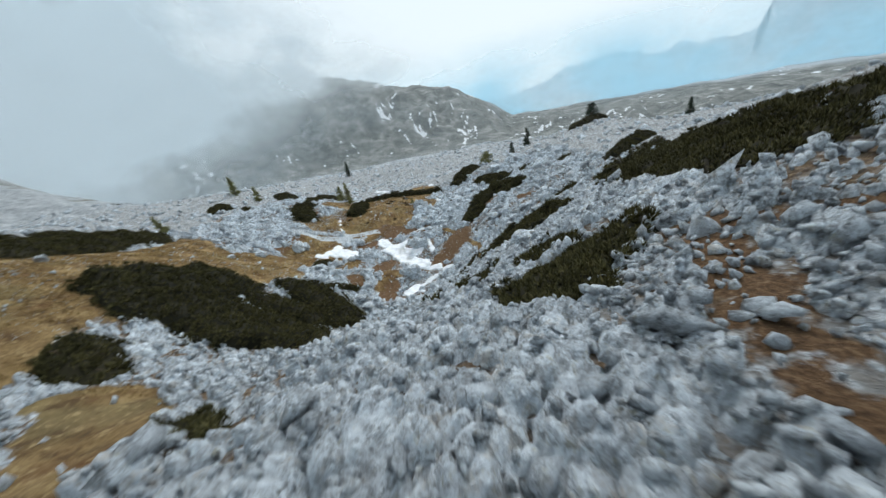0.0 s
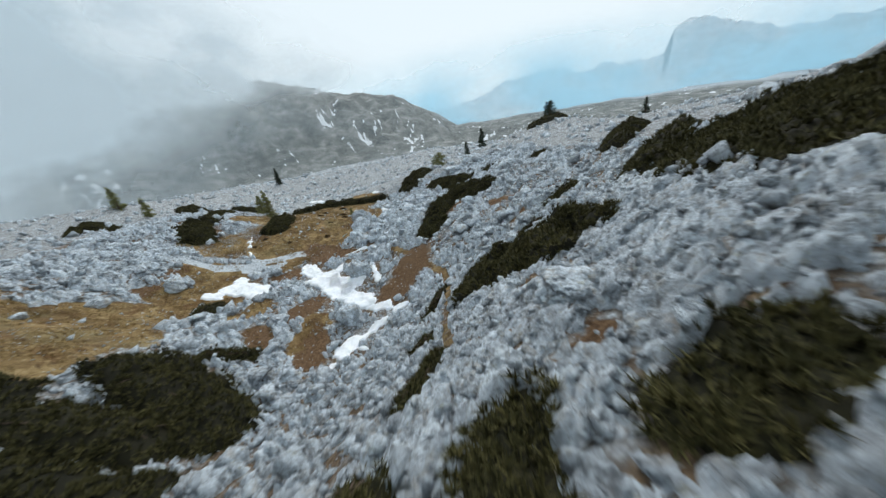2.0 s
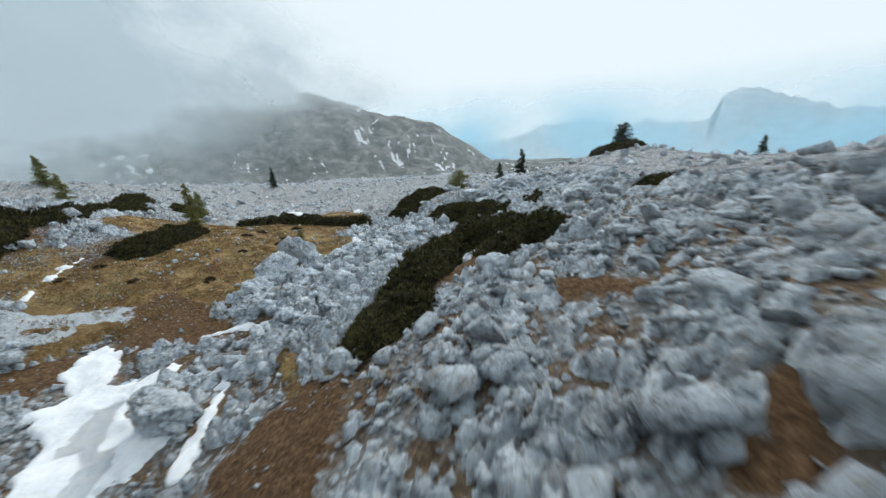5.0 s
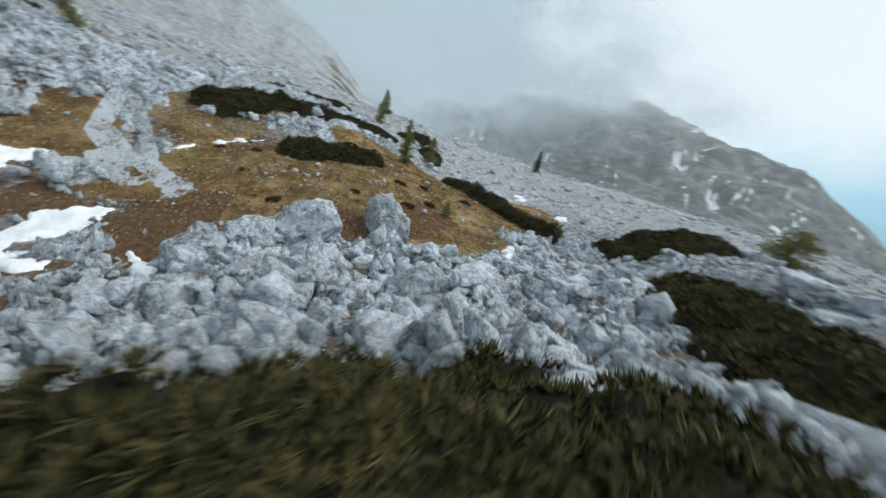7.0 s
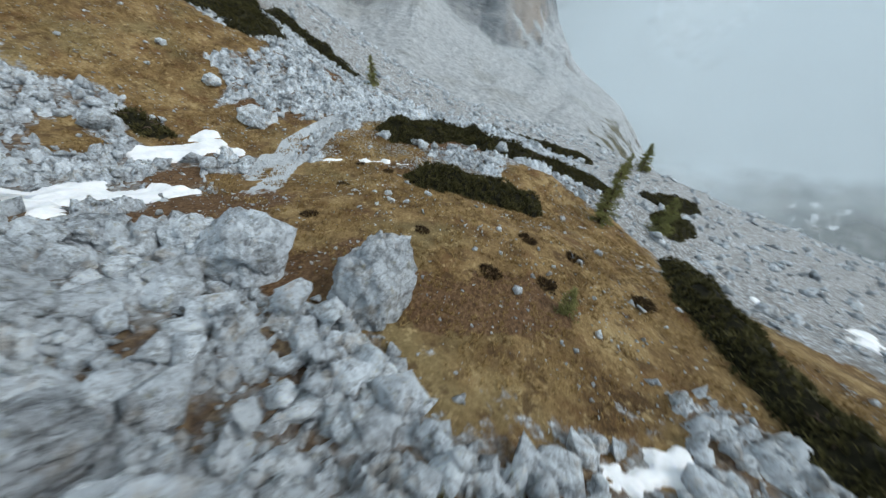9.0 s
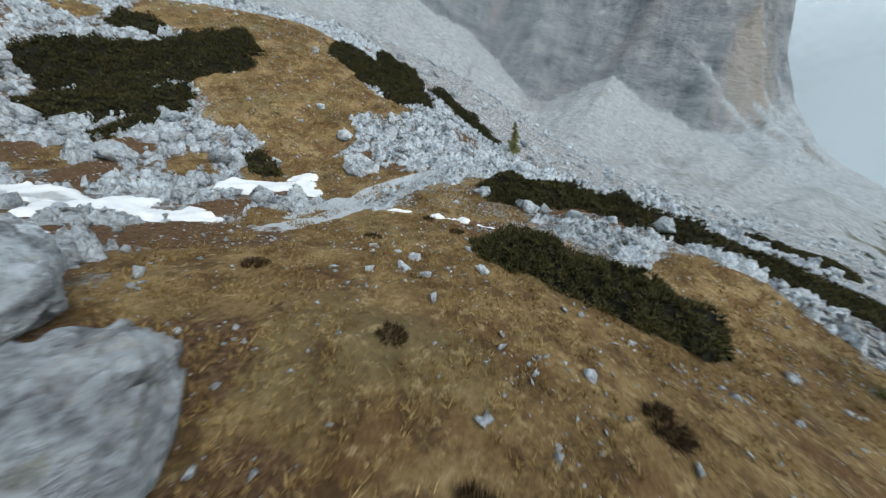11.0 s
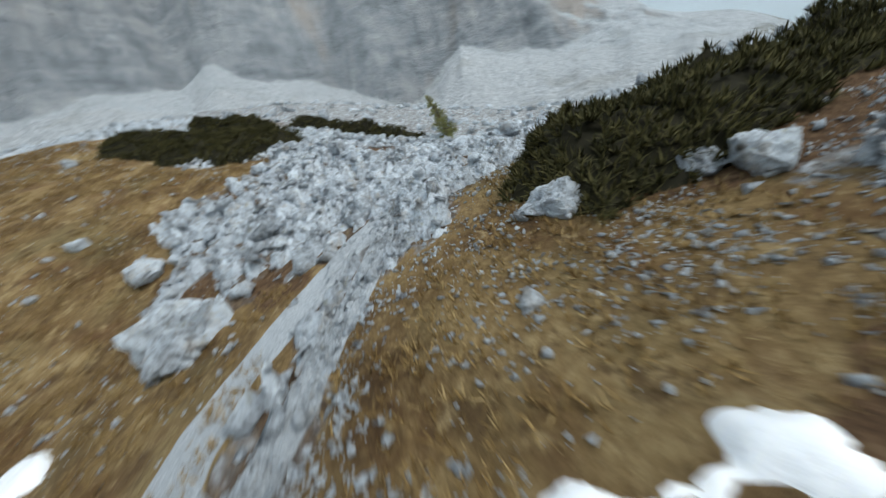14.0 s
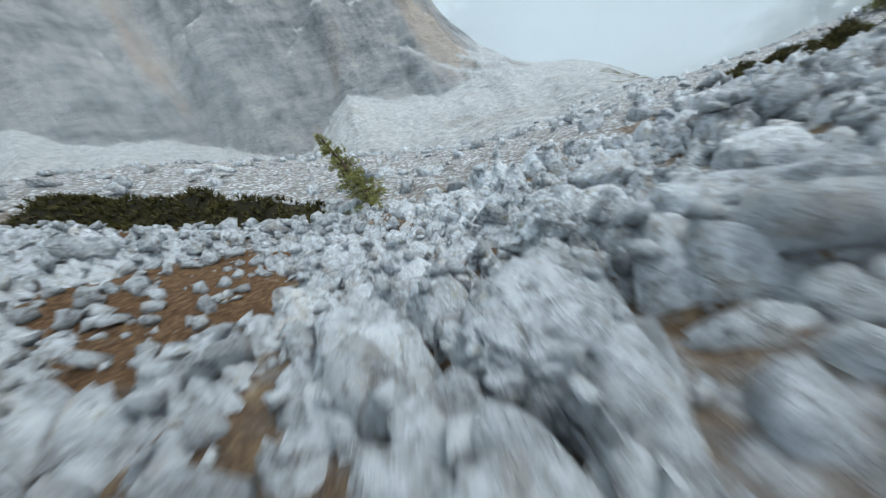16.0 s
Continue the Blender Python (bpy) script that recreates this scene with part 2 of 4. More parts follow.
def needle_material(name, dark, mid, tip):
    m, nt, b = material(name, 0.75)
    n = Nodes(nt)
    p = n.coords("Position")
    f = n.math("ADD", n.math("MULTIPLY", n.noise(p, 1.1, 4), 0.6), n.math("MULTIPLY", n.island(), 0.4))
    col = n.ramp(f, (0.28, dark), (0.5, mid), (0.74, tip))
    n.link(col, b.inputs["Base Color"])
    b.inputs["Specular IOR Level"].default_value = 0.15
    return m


PINE = needle_material("dwarf_pine_needles", (0.023, 0.023, 0.009), (0.060, 0.056, 0.021), (0.125, 0.110, 0.042))
# near-black: the shade inside the shrub is put into this colour
PINE_SHADE_CORE = needle_material("dwarf_pine_inner_shade", (0.007, 0.007, 0.003), (0.012, 0.0115, 0.005), (0.022, 0.020, 0.009))
SPRUCE = needle_material("spruce_needles", (0.020, 0.033, 0.024), (0.044, 0.066, 0.045), (0.080, 0.108, 0.068))
LARCH = needle_material("larch_needles", (0.12, 0.125, 0.045), (0.25, 0.255, 0.095), (0.39, 0.38, 0.16))


def bark_material():
    m, nt, b = material("grey_brown_bark", 0.9)
    n = Nodes(nt)
    p = n.coords("Position")
    v = n.noise(n.vec("MULTIPLY", p, (6.0, 6.0, 1.2)), 5.0, 6, 0.65)
    n.link(n.ramp(v, (0.35, (0.045, 0.032, 0.024)), (0.6, (0.14, 0.10, 0.075)), (0.8, (0.24, 0.20, 0.16))), b.inputs["Base Color"])
    n.link(n.bump(v, 0.8, 0.02), b.inputs["Normal"])
    return m


BARK = bark_material()


def mist_material(name, thick, low, high, scale, colour):
    """A veil of mist or haze as a tinted, partly clear sheet, thicker in uneven banks. low, high: heights between which
    it thickens.
    """
    m = bpy.data.materials.new(name)
    m.use_nodes = True
    nt = m.node_tree
    nt.nodes.clear()
    n = Nodes(nt)
    out = nt.nodes.new("ShaderNodeOutputMaterial")
    p = n.coords("Position")
    sep = nt.nodes.new("ShaderNodeSeparateXYZ")
    n.link(p, sep.inputs[0])
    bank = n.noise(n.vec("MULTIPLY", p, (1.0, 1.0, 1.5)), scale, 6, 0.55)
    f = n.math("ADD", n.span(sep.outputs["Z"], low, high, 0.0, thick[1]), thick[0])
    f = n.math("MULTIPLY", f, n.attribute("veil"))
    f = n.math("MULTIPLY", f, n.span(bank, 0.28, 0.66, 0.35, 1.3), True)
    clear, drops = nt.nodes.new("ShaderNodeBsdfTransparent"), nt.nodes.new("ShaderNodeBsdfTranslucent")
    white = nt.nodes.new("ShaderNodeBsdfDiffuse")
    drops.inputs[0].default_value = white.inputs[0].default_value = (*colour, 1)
    lit, mix = nt.nodes.new("ShaderNodeMixShader"), nt.nodes.new("ShaderNodeMixShader")
    lit.inputs[0].default_value = 0.5
    n.link(drops.outputs[0], lit.inputs[1])
    n.link(white.outputs[0], lit.inputs[2])
    n.link(f, mix.inputs[0])
    n.link(clear.outputs[0], mix.inputs[1])
    n.link(lit.outputs[0], mix.inputs[2])
    n.link(mix.outputs[0], out.inputs[0])
    return m


# ---- the lie of the land ----
MID = (-8.0, 36.0)                                   # middle of the hollow
RIDGES = [(-27.0, 31, -1.80), (-27.0, 40, -1.99), (-27.0, 58, 0.93), (-18.5, 22, -1.23), (-18.5, 31, -0.98), (-18.5, 40, 0.15), (-18.5, 49, -0.87), (-18.5, 58, -1.10), (-10.0, 13, -4.11), (-10.0, 22, -2.94), (-10.0, 31, -1.83), (-10.0, 40, -3.35), (-10.0, 49, 0.33), (-1.5, 4, 0.71), (-1.5, 13, 1.34), (-1.5, 22, -3.02), (-1.5, 31, -3.08), (-1.5, 40, 0.59), (-1.5, 49, -3.46), (7.0, 4, -0.40), (7.0, 13, 0.07), (7.0, 22, -0.89), (7.0, 31, 0.35), (7.0, 40, -1.44), (15.5, 13, 2.28), (15.5, 22, -1.15), (15.5, 31, 0.03), (15.5, 40, 0.07), (27.0, 66, 2.02), (20.0, 22, 0.67)]
BROAD = [(60, 100, -6.0), (-50, 10, 7.32), (-50, 45, -5.65), (-45, 75, 2.82), (-20, 85, -8.39), (10, 85, -0.64), (35, 70, 0.89), (30, 40, -5.60), (28, 12, 3.51), (5, -8, -6.12), (-25, 0, -3.18)]

SWELLS_WEST = [(-17, 19, 0.7), (-42, 34, -0.53), (-42, 38, -0.42), (-38, 34, -0.38), (-34, 26, -0.27), (-34, 38, -0.41), (-30, 22, -0.83), (-30, 26, -0.32), (-30, 30, 0.5), (-30, 34, 0.3), (-30, 38, -0.33), (-30, 42, -0.47), (-26, 22, -0.25), (-26, 26, 0.21), (-26, 30, 0.6), (-26, 34, 0.48), (-26, 38, 0.36), (-26, 46, 0.41), (-26, 50, 0.63), (-26, 54, 0.59), (-22, 22, 0.4), (-22, 26, 0.23), (-22, 30, -0.52), (-22, 34, -0.27), (-22, 38, 0.69), (-22, 42, 0.45), (-18, 22, 0.35), (-18, 30, -1.07), (-18, 34, -0.63), (-18, 42, -0.4), (-18, 46, -0.46), (-18, 54, -0.41)]
SWELLS_EAST = [(-18, 58, -0.54), (-18, 66, -0.75), (-18, 70, -0.49), (-14, 26, 0.41), (-14, 42, -0.32), (-14, 50, 0.25), (-10, 26, 0.46), (-10, 30, 0.46), (-10, 42, 0.3), (-10, 46, 0.74), (-10, 50, 0.21), (-6, 22, -0.71), (-6, 26, -0.32), (-6, 34, -0.47), (-6, 50, -0.24), (-6, 54, -0.69), (-2, 26, -0.32), (-2, 34, 0.36), (-2, 42, -0.21), (-2, 54, -0.31), (2, 2, 0.2), (2, 10, -0.57), (2, 22, 0.38), (2, 34, 0.48), (2, 46, 0.41), (6, 14, -0.21), (6, 22, 0.43), (6, 30, -0.44), (10, 14, -0.23), (10, 26, -0.18), (10, 30, -0.37), (34, 62, -0.2), (22, 68, -0.3), (29, 70, 0.9)]


def lattice(ix, iy, seed):
    h = (ix * 374761393 + iy * 668265263 + seed * 982451653) & 0x7FFFFFFF
    h = ((h ^ (h >> 13)) * 1274126177) & 0x7FFFFFFF
    return ((h ^ (h >> 16)) & 0xFFFF) / 65535.0


def vnoise(x, y, seed=0):
    """Smooth value noise in the plane, 0 to 1."""
    x, y = np.asarray(x, float), np.asarray(y, float)
    ix, iy = np.floor(x).astype(np.int64), np.floor(y).astype(np.int64)
    fx, fy = x - ix, y - iy
    fx, fy = fx * fx * (3 - 2 * fx), fy * fy * (3 - 2 * fy)
    a, b = lattice(ix, iy, seed), lattice(ix + 1, iy, seed)
    c, d = lattice(ix, iy + 1, seed), lattice(ix + 1, iy + 1, seed)
    return (a * (1 - fx) + b * fx) * (1 - fy) + (c * (1 - fx) + d * fx) * fy


def fbm(x, y, octaves=4, seed=0):
    s, a, t = 0.0, 1.0, 0.0
    for k in range(octaves):
        s = s + a * vnoise(x * 2.03 ** k + 17.3 * k, y * 2.03 ** k - 9.1 * k, seed + k)
        t += a
        a *= 0.5
    return s / t


def smooth(v, a, b):
    u = np.clip((v - a) / (b - a), 0, 1)
    return u * u * (3 - 2 * u)


def near_height(x, y):
    z = 21.846 + 0.205 * x / 10 -1.256 * y / 10
    for a, b, h in RIDGES:
        z = z + h * np.exp(-((x - a) ** 2 + (y - b) ** 2) / (2 * 7.5 ** 2))
    for a, b, h in BROAD:
        z = z + h * np.exp(-((x - a) ** 2 + (y - b) ** 2) / (2 * 24.0 ** 2))
    for a, b, h in SWELLS_WEST + SWELLS_EAST:
        z = z + h * np.exp(-((x - a) ** 2 + (y - b) ** 2) / (2 * 5.0 ** 2))
    return z


# skylines round the hollow: azimuth in degrees (north 0, west 90), elevation angle in degrees
PEAK_AHEAD = ((-40, -20, -12, -8.5, -4, 2, 7, 12, 17, 21, 26, 33, 40, 48, 55, 65, 180, 320), (-4, -4.4, -3.8, -0.6, 2.6, 4.3, 5.4, 6.9, 8.6, 8.1, 7.2, 6.2, 4.4, 2.5, 1, 0, 0, -3))
FAN_TOP = ((40, 48, 52, 60, 68, 75, 80, 84, 91, 97, 102, 106, 114, 123, 133, 138, 148, 158, 175, 200), (-3, -1, 0.6, 3.6, 6.4, 8.8, 10.2, 10.8, 13.5, 16.5, 13, 10.9, 14.5, 18.2, 22.0, 19.4, 20, 17, 15, 12))
CLIFF_TOP = ((40, 48, 52, 58, 63, 68, 73, 77, 80, 83, 87, 95, 120, 150, 175, 200), (-3, -0.5, 0.8, 3.2, 5.2, 7.4, 9.8, 14.0, 19, 28, 40, 46, 50, 45, 30, 18))
FAR_RANGE = ((-75, -62, -52, -47, -44, -42.5, -41.5, -36, -30, -23, -17, -12, -6, 10), (1.5, 1.8, 2.0, 4.2, 4.9, 4.4, 1.8, 1.6, 1.7, 2.6, 0.6, -0.5, -1, -2))


def far_height(az, r):
    """Valley floor, scree fans, the cliff wall, the misty peak and the far range. az in degrees, r in metres."""
    wall = smooth(az, 44, 66) * (1 - smooth(az, 188, 215))
    back = smooth(az, 185, 215) * (1 - smooth(az, 262, 290))
    side = 1 - smooth(az, -55, -25) + smooth(az, 285, 300)
    side = np.clip(side, 0, 1)
    floor_ = 6 - 10 * smooth(r, 75, 140) - 24 * smooth(r, 130, 330)
    floor_ = floor_ * (1 - side) + (9.0 - 10 * smooth(r, 55, 125) - 26 * smooth(r, 125, 400)) * side
    floor_ = floor_ * (1 - back) + (24 + 0.3 * (np.minimum(r, 400) - 70)) * back
    rough = fbm(az * 0.35, r * 0.02, 5, 40) - 0.5
    ridge = 1 - np.abs(2 * fbm(az * 0.22 + 5, r * 0.012, 5, 60) - 1)
    # the peak ahead
    top = 15 + 620 * np.tan(np.radians(np.interp(az, *PEAK_AHEAD)))
    rise = smooth(r, 330, 640) ** 1.15
    z = floor_ + np.maximum(top - floor_, 0) * rise * (0.95 + 0.22 * (ridge - 0.5) * (1 - 0.6 * rise))
    z = z + rough * 34 * smooth(r, 330, 480) * (1 - 0.7 * smooth(r, 560, 640))
    # the far range
    far = 15 + 1500 * np.tan(np.radians(np.interp(az, *FAR_RANGE)))
    z = np.where(r > 900, z * (1 - smooth(r, 900, 1400)) + (far + rough * 60) * smooth(r, 900, 1400), z)
    # scree fans and wall
    ft = 11 + 175 * np.tan(np.radians(np.interp(az, *FAN_TOP)))
    ct = 11 + 250 * np.tan(np.radians(np.interp(az, *CLIFF_TOP)))
    base = 12.0
    u = np.clip((r - 66) / 112.0, 0, 1)
    fan = base + (ft - base) * u ** 1.35
    shift = 40 * (fbm(az * 0.11, az * 0.01, 2, 90) - 0.5) + 7 * (fbm(az * 0.4, r * 0.06, 4, 94) - 0.5)
    c = np.clip((r + shift - 174) / 62, 0, 1)
    step = fbm(az * 0.35, c * 7.0, 5, 120) - 0.5
    c = np.clip(c + (0.26 * step + 0.035 * np.sin(c * 34 + az * 0.35 + 5 * step)) * np.sin(c * math.pi), 0, 1)
    wall_z = fan + (ct - ft) * c + rough * 5.0 * smooth(r, 80, 130) * (1 - c)
    wall_z = wall_z - 0.3 * np.maximum(r - 330, 0)
    return z * (1 - wall) + np.maximum(wall_z, z) * wall


def height(x, y):
    """Ground height in metres, without small relief."""
    x, y = np.asarray(x, float), np.asarray(y, float)
    dx, dy = x - MID[0], y - MID[1]
    r = np.hypot(dx, dy)
    az = np.degrees(np.arctan2(-dx, dy))
    az = np.where(az < -75, az + 360, az)
    k = smooth(r, 62, 112)
    hummocks = 2.2 * (fbm(x * 0.075, y * 0.075, 4, 410) - 0.5) * smooth(r, 40, 62) * (1 - smooth(r, 120, 200))
    far = np.zeros(np.shape(x))
    away = r > 62
    if np.any(away):
        far[away] = far_height(az[away], r[away])
    return near_height(x, y) * (1 - k) + far * k + hummocks


def capsules(x, y, patches):
    """How far (x, y) lies inside the nearest of the capsules (x0, y0, x1, y1, half width), in half widths: 1 in the middle, 0 at the rim."""
    best = np.full(np.shape(x), -9.0)
    for x0, y0, x1, y1, w in patches:
        dx, dy = x1 - x0, y1 - y0
        u = np.clip(((x - x0) * dx + (y - y0) * dy) / max(dx * dx + dy * dy, 1e-6), 0, 1)
        d = np.hypot(x - x0 - u * dx, y - y0 - u * dy)
        best = np.maximum(best, 1 - d / w)
    return best


GRASS = [(-12.0, 47.5, -10.3, 50.0, 7.2), (-10.6, 44.0, -9.6, 48.5, 4.6), (-12.3, 41.2, -13.5, 43.5, 3.4), (-21.2, 42.9, -17.0, 43.3, 2.0), (-19.0, 41.0, -18.0, 41.0, 1.1), (-22.9, 13.0, -20.0, 25.2, 5.0),
         (-27.5, 15.8, -24.0, 26.0, 3.4), (-24.0, 27.6, -27.2, 29.0, 1.7), (-16.6, 36.5, -18.8, 36.5, 1.1), (-15.4, 32.2, -16.8, 35.2, 1.0), (-17.5, 33.5, -19.3, 33.5, 1.6), (-17.6, 37.2, -19.4, 37.0, 1.0), (-17.0, 40.9, -19.0, 40.6, 1.1), (-13.6, 40.6, -15.4, 41.2, 1.2), (-15.9, 37.5, -17.8, 37.7, 0.9), (-16.2, 36.4, -17.2, 35.0, 1.0), (-7.7, 28.8, -8.6, 26.2, 0.9), (-12.9, 30.0, -12.5, 31.2, 1.0), (-10.6, 26.4, -11.2, 27.6, 0.8), (-17.6, 31.5, -18.0, 34.0, 1.1), (-18.7, 26.9, -19.6, 29.0, 1.4),
         (-14.0, 55.0, -8.0, 58.0, 4.0), (-9.4, 4.2, -13.0, 8.0, 1.3), (-18.5, 30.0, -21.6, 28.4, 2.2), (-20.6, 25.0, -21.5, 23.0, 2.4), (-10.8, 38.9, -12.2, 37.9, 0.9), (-19.5, 53.0, -18.5, 58.0, 3.2), (-20.0, 8.0, -27.0, 12.0, 4.0)]
PATH = [(0.2, 17.0, 0.3, 20.5, 0.2), (0.3, 20.5, 1.0, 24.5, 0.2), (1.0, 24.5, 1.4, 28.0, 0.2), (1.4, 28.0, -0.3, 32.2, 0.22), (-0.3, 32.2, -2.2, 35.6, 0.22)]
SOIL = [(-20.9, 44.3, -22.5, 48.2, 0.85), (-8.6, 39.2, -10.2, 40.6, 1.2), (-6.8, 38.5, -9.4, 38.9, 0.9), (-6.0, 44.4, -6.8, 45.0, 1.1), (5.4, 6.8, 4.6, 4.6, 0.6), (4.6, 4.6, 4.0, 2.4, 0.55), (7.8, 6.4, 6.0, 7.9, 0.6), (3.4, 36.6, 4.6, 37.6, 0.4), (-6.4, 47.6, -7.6, 50.5, 1.2), (-17.0, 44.6, -16.2, 46.4, 1.1), 
        (-12.0, 36.0, -11.0, 36.5, 0.9), (-0.6, 32.0, -2.4, 29.8, 1.5), (-7.4, 27.4, -7.8, 24.8, 0.8), (-11.3, 27.6, -10.6, 26.4, 0.8), (-8.4, 31.0, -9.4, 29.4, 0.9), (-30.0, 33.6, -29.2, 36.0, 1.25), (-31.6, 34.8, -30.0, 35.2, 1.0), (-20.3, 36.1, -20.0, 36.8, 0.5), (-21.2, 33.2, -20.6, 34.4, 0.5), (-34.6, 31.0, -36.5, 30.0, 0.8), (6.6, 28.5, 7.4, 29.5, 0.4), (2.6, 13.4, 3.2, 13.8, 0.35), (6.6, 33.6, 7.6, 33.0, 0.5)]
GRAVEL = [(-21.6, 38.8, -17.8, 37.7, 0.42), (-17.8, 37.8, -14.8, 38.6, 0.55), (-14.8, 39.1, -11.2, 40.0, 0.5), (-15.6, 37.5, -12.6, 38.6, 0.32), (-11.0, 39.6, -7.2, 38.4, 0.24), (-21.4, 39.3, -15.2, 39.4, 0.3)]


def cells(x, y, size, seed):
    """Cells round jittered centres: two random numbers of the cell, the offset from its centre and the way to its rim."""
    u, v = np.asarray(x, float) / size, np.asarray(y, float) / size
    iu, iv = np.floor(u).astype(np.int64), np.floor(v).astype(np.int64)
    d1, d2 = np.full(u.shape, 9.0), np.full(u.shape, 9.0)
    r, q, ox, oy = (np.zeros(u.shape) for _ in range(4))
    for a in (-1, 0, 1):
        for b in (-1, 0, 1):
            cu, cv = iu + a, iv + b
            du = u - cu - 0.5 - 0.85 * (lattice(cu, cv, seed) - 0.5)
            dv = v - cv - 0.5 - 0.85 * (lattice(cu, cv, seed + 1) - 0.5)
            d = np.hypot(du, dv)
            near = d < d1
            d2 = np.where(near, d1, np.minimum(d2, d))
            d1 = np.where(near, d, d1)
            r, q = np.where(near, lattice(cu, cv, seed + 2), r), np.where(near, lattice(cu, cv, seed + 3), q)
            ox, oy = np.where(near, du, ox), np.where(near, dv, oy)
    return r, q, ox * size, oy * size, (d2 - d1) * size * 0.5


SLABS = [(-2.4, 2.5, 0.5, 8.5, 3.0), (1.5, 3.0, 2.5, 6.0, 1.6), (1.6, 13.5, 5.0, 17.0, 2.4), (-2.0, 9.5, -1.0, 12.5, 1.4), (6.0, 3.6, 7.5, 0.8, 1.6), (4.8, 35.0, 5.6, 32.6, 1.2), (0.2, 46.6, -0.6, 45.4, 1.1), (-20.8, 40.3, -24.6, 40.6, 1.7), (-19.4, 39.0, -22.0, 38.9, 0.6), (0.5, 13.0, 2.0, 19.0, 2.0), (5.5, 15.5, 8.0, 21.0, 2.0), (6.5, 9.5, 8.5, 14.0, 1.8)]
LOOSE = [(8.5, 33.0, 13.0, 31.0, 3.2), (1.8, 34.2, 5.6, 32.6, 1.0), (11.0, 38.0, 13.0, 46.0, 2.5), (-19.5, 34.5, -20.5, 36.2, 1.2)]


SNOWS = [(-13.4, 34.0, -15.5, 34.6, 1.3), (-15.3, 35.5, -16.4, 33.6, 0.8), (-10.4, 37.3, -8.6, 34.9, 0.75), (-8.7, 35.2, -6.4, 32.4, 1.15), (-7.4, 34.0, -5.8, 32.8, 1.1), (-7.4, 35.4, -6.5, 36.7, 0.45), (-4.1, 35.0, -3.7, 32.2, 0.4), (-6.4, 32.2, -4.5, 30.0, 0.95), (-4.5, 29.4, -1.9, 27.7, 0.5), (-3.3, 27.3, -4.8, 26.5, 0.55), (-4.8, 26.5, -5.8, 25.5, 0.65),
         (-6.3, 24.4, -6.5, 23.7, 0.3), (-4.6, 25.2, -4.1, 24.9, 0.25), (-7.0, 38.2, -4.2, 38.6, 0.26), (-3.3, 53.1, -2.8, 51.6, 0.42), (-16.8, 42.4, -17.2, 43.5, 0.43), (-17.3, 44.1, -17.4, 44.8, 0.22), (-15.9, 40.4, -16.6, 41.2, 0.26), (-20.0, 79.5, -16.5, 75.0, 0.8), (-18.4, 69.2, -18.9, 69.6, 0.4), (-4.5, 60.6, -5.0, 61.0, 0.5), (0.2, 44.3, -0.1, 44.5, 0.2)]


PINES = [  # x0, y0, x1, y1, half width
    (-19.8, 17.0, -11.4, 15.2, 2.5), (-14.6, 19.4, -11.8, 19.2, 1.3), (-13.6, 23.0, -10.3, 20.4, 1.7), (-18.8, 20.2, -16.4, 19.8, 1.4), (-16.8, 10.6, -15.4, 9.4, 1.1), (-7.5, 5.5, -6.3, 4.9, 0.4), (1.7, 7.5, 4.3, 9.3, 1.2), (2.4, 6.5, 3.0, 6.3, 0.4), (0.6, 12.5, 0.1, 11.0, 0.7),
    (2.5, 11.2, 3.7, 11.4, 0.75), (-2.4, 13.1, -1.5, 11.8, 0.42), (-0.4, 17.1, -1.1, 15.3, 0.5), (10.6, 22.4, 16.0, 26.6, 1.05), (10.2, 11.5, 11.4, 20.0, 2.4), (13.2, 12.0, 14.0, 20.0, 2.2), (3.2, 22.6, 5.0, 20.5, 2.1),
    (8.7, 26.8, 9.9, 27.6, 0.7), (15.3, 31.0, 20.5, 36.0, 1.15), (5.9, 25.0, 6.8, 25.2, 0.4), (0.7, 25.9, -0.2, 24.4, 0.5), (1.1, 34.9, 4.0, 40.3, 1.35), (4.3, 40.7, 6.4, 41.0, 1.55), (5.6, 38.0, 7.6, 38.6, 1.0), (4.5, 53.0, 6.9, 46.9, 1.6), (-1.0, 48.3, -0.7, 48.1, 0.45), (-12.4, 24.6, -10.8, 25.1, 0.65), (-0.9, 19.6, -0.6, 20.0, 0.45)]
RIDGE_PINES = [(2.4, 6.5, 3.0, 6.3, 0.4), (-7.5, 5.5, -6.3, 4.9, 0.4), (0.6, 12.5, 0.1, 11.0, 0.7), (2.5, 11.2, 3.7, 11.4, 0.75), (-24.7, 53.4, -26.5, 60.0, 1.1), (1.7, 7.5, 4.3, 9.3, 1.2), (10.2, 11.5, 11.4, 20.0, 2.4), (13.2, 12.0, 14.0, 20.0, 2.2)]      # wind-cut, knee-high
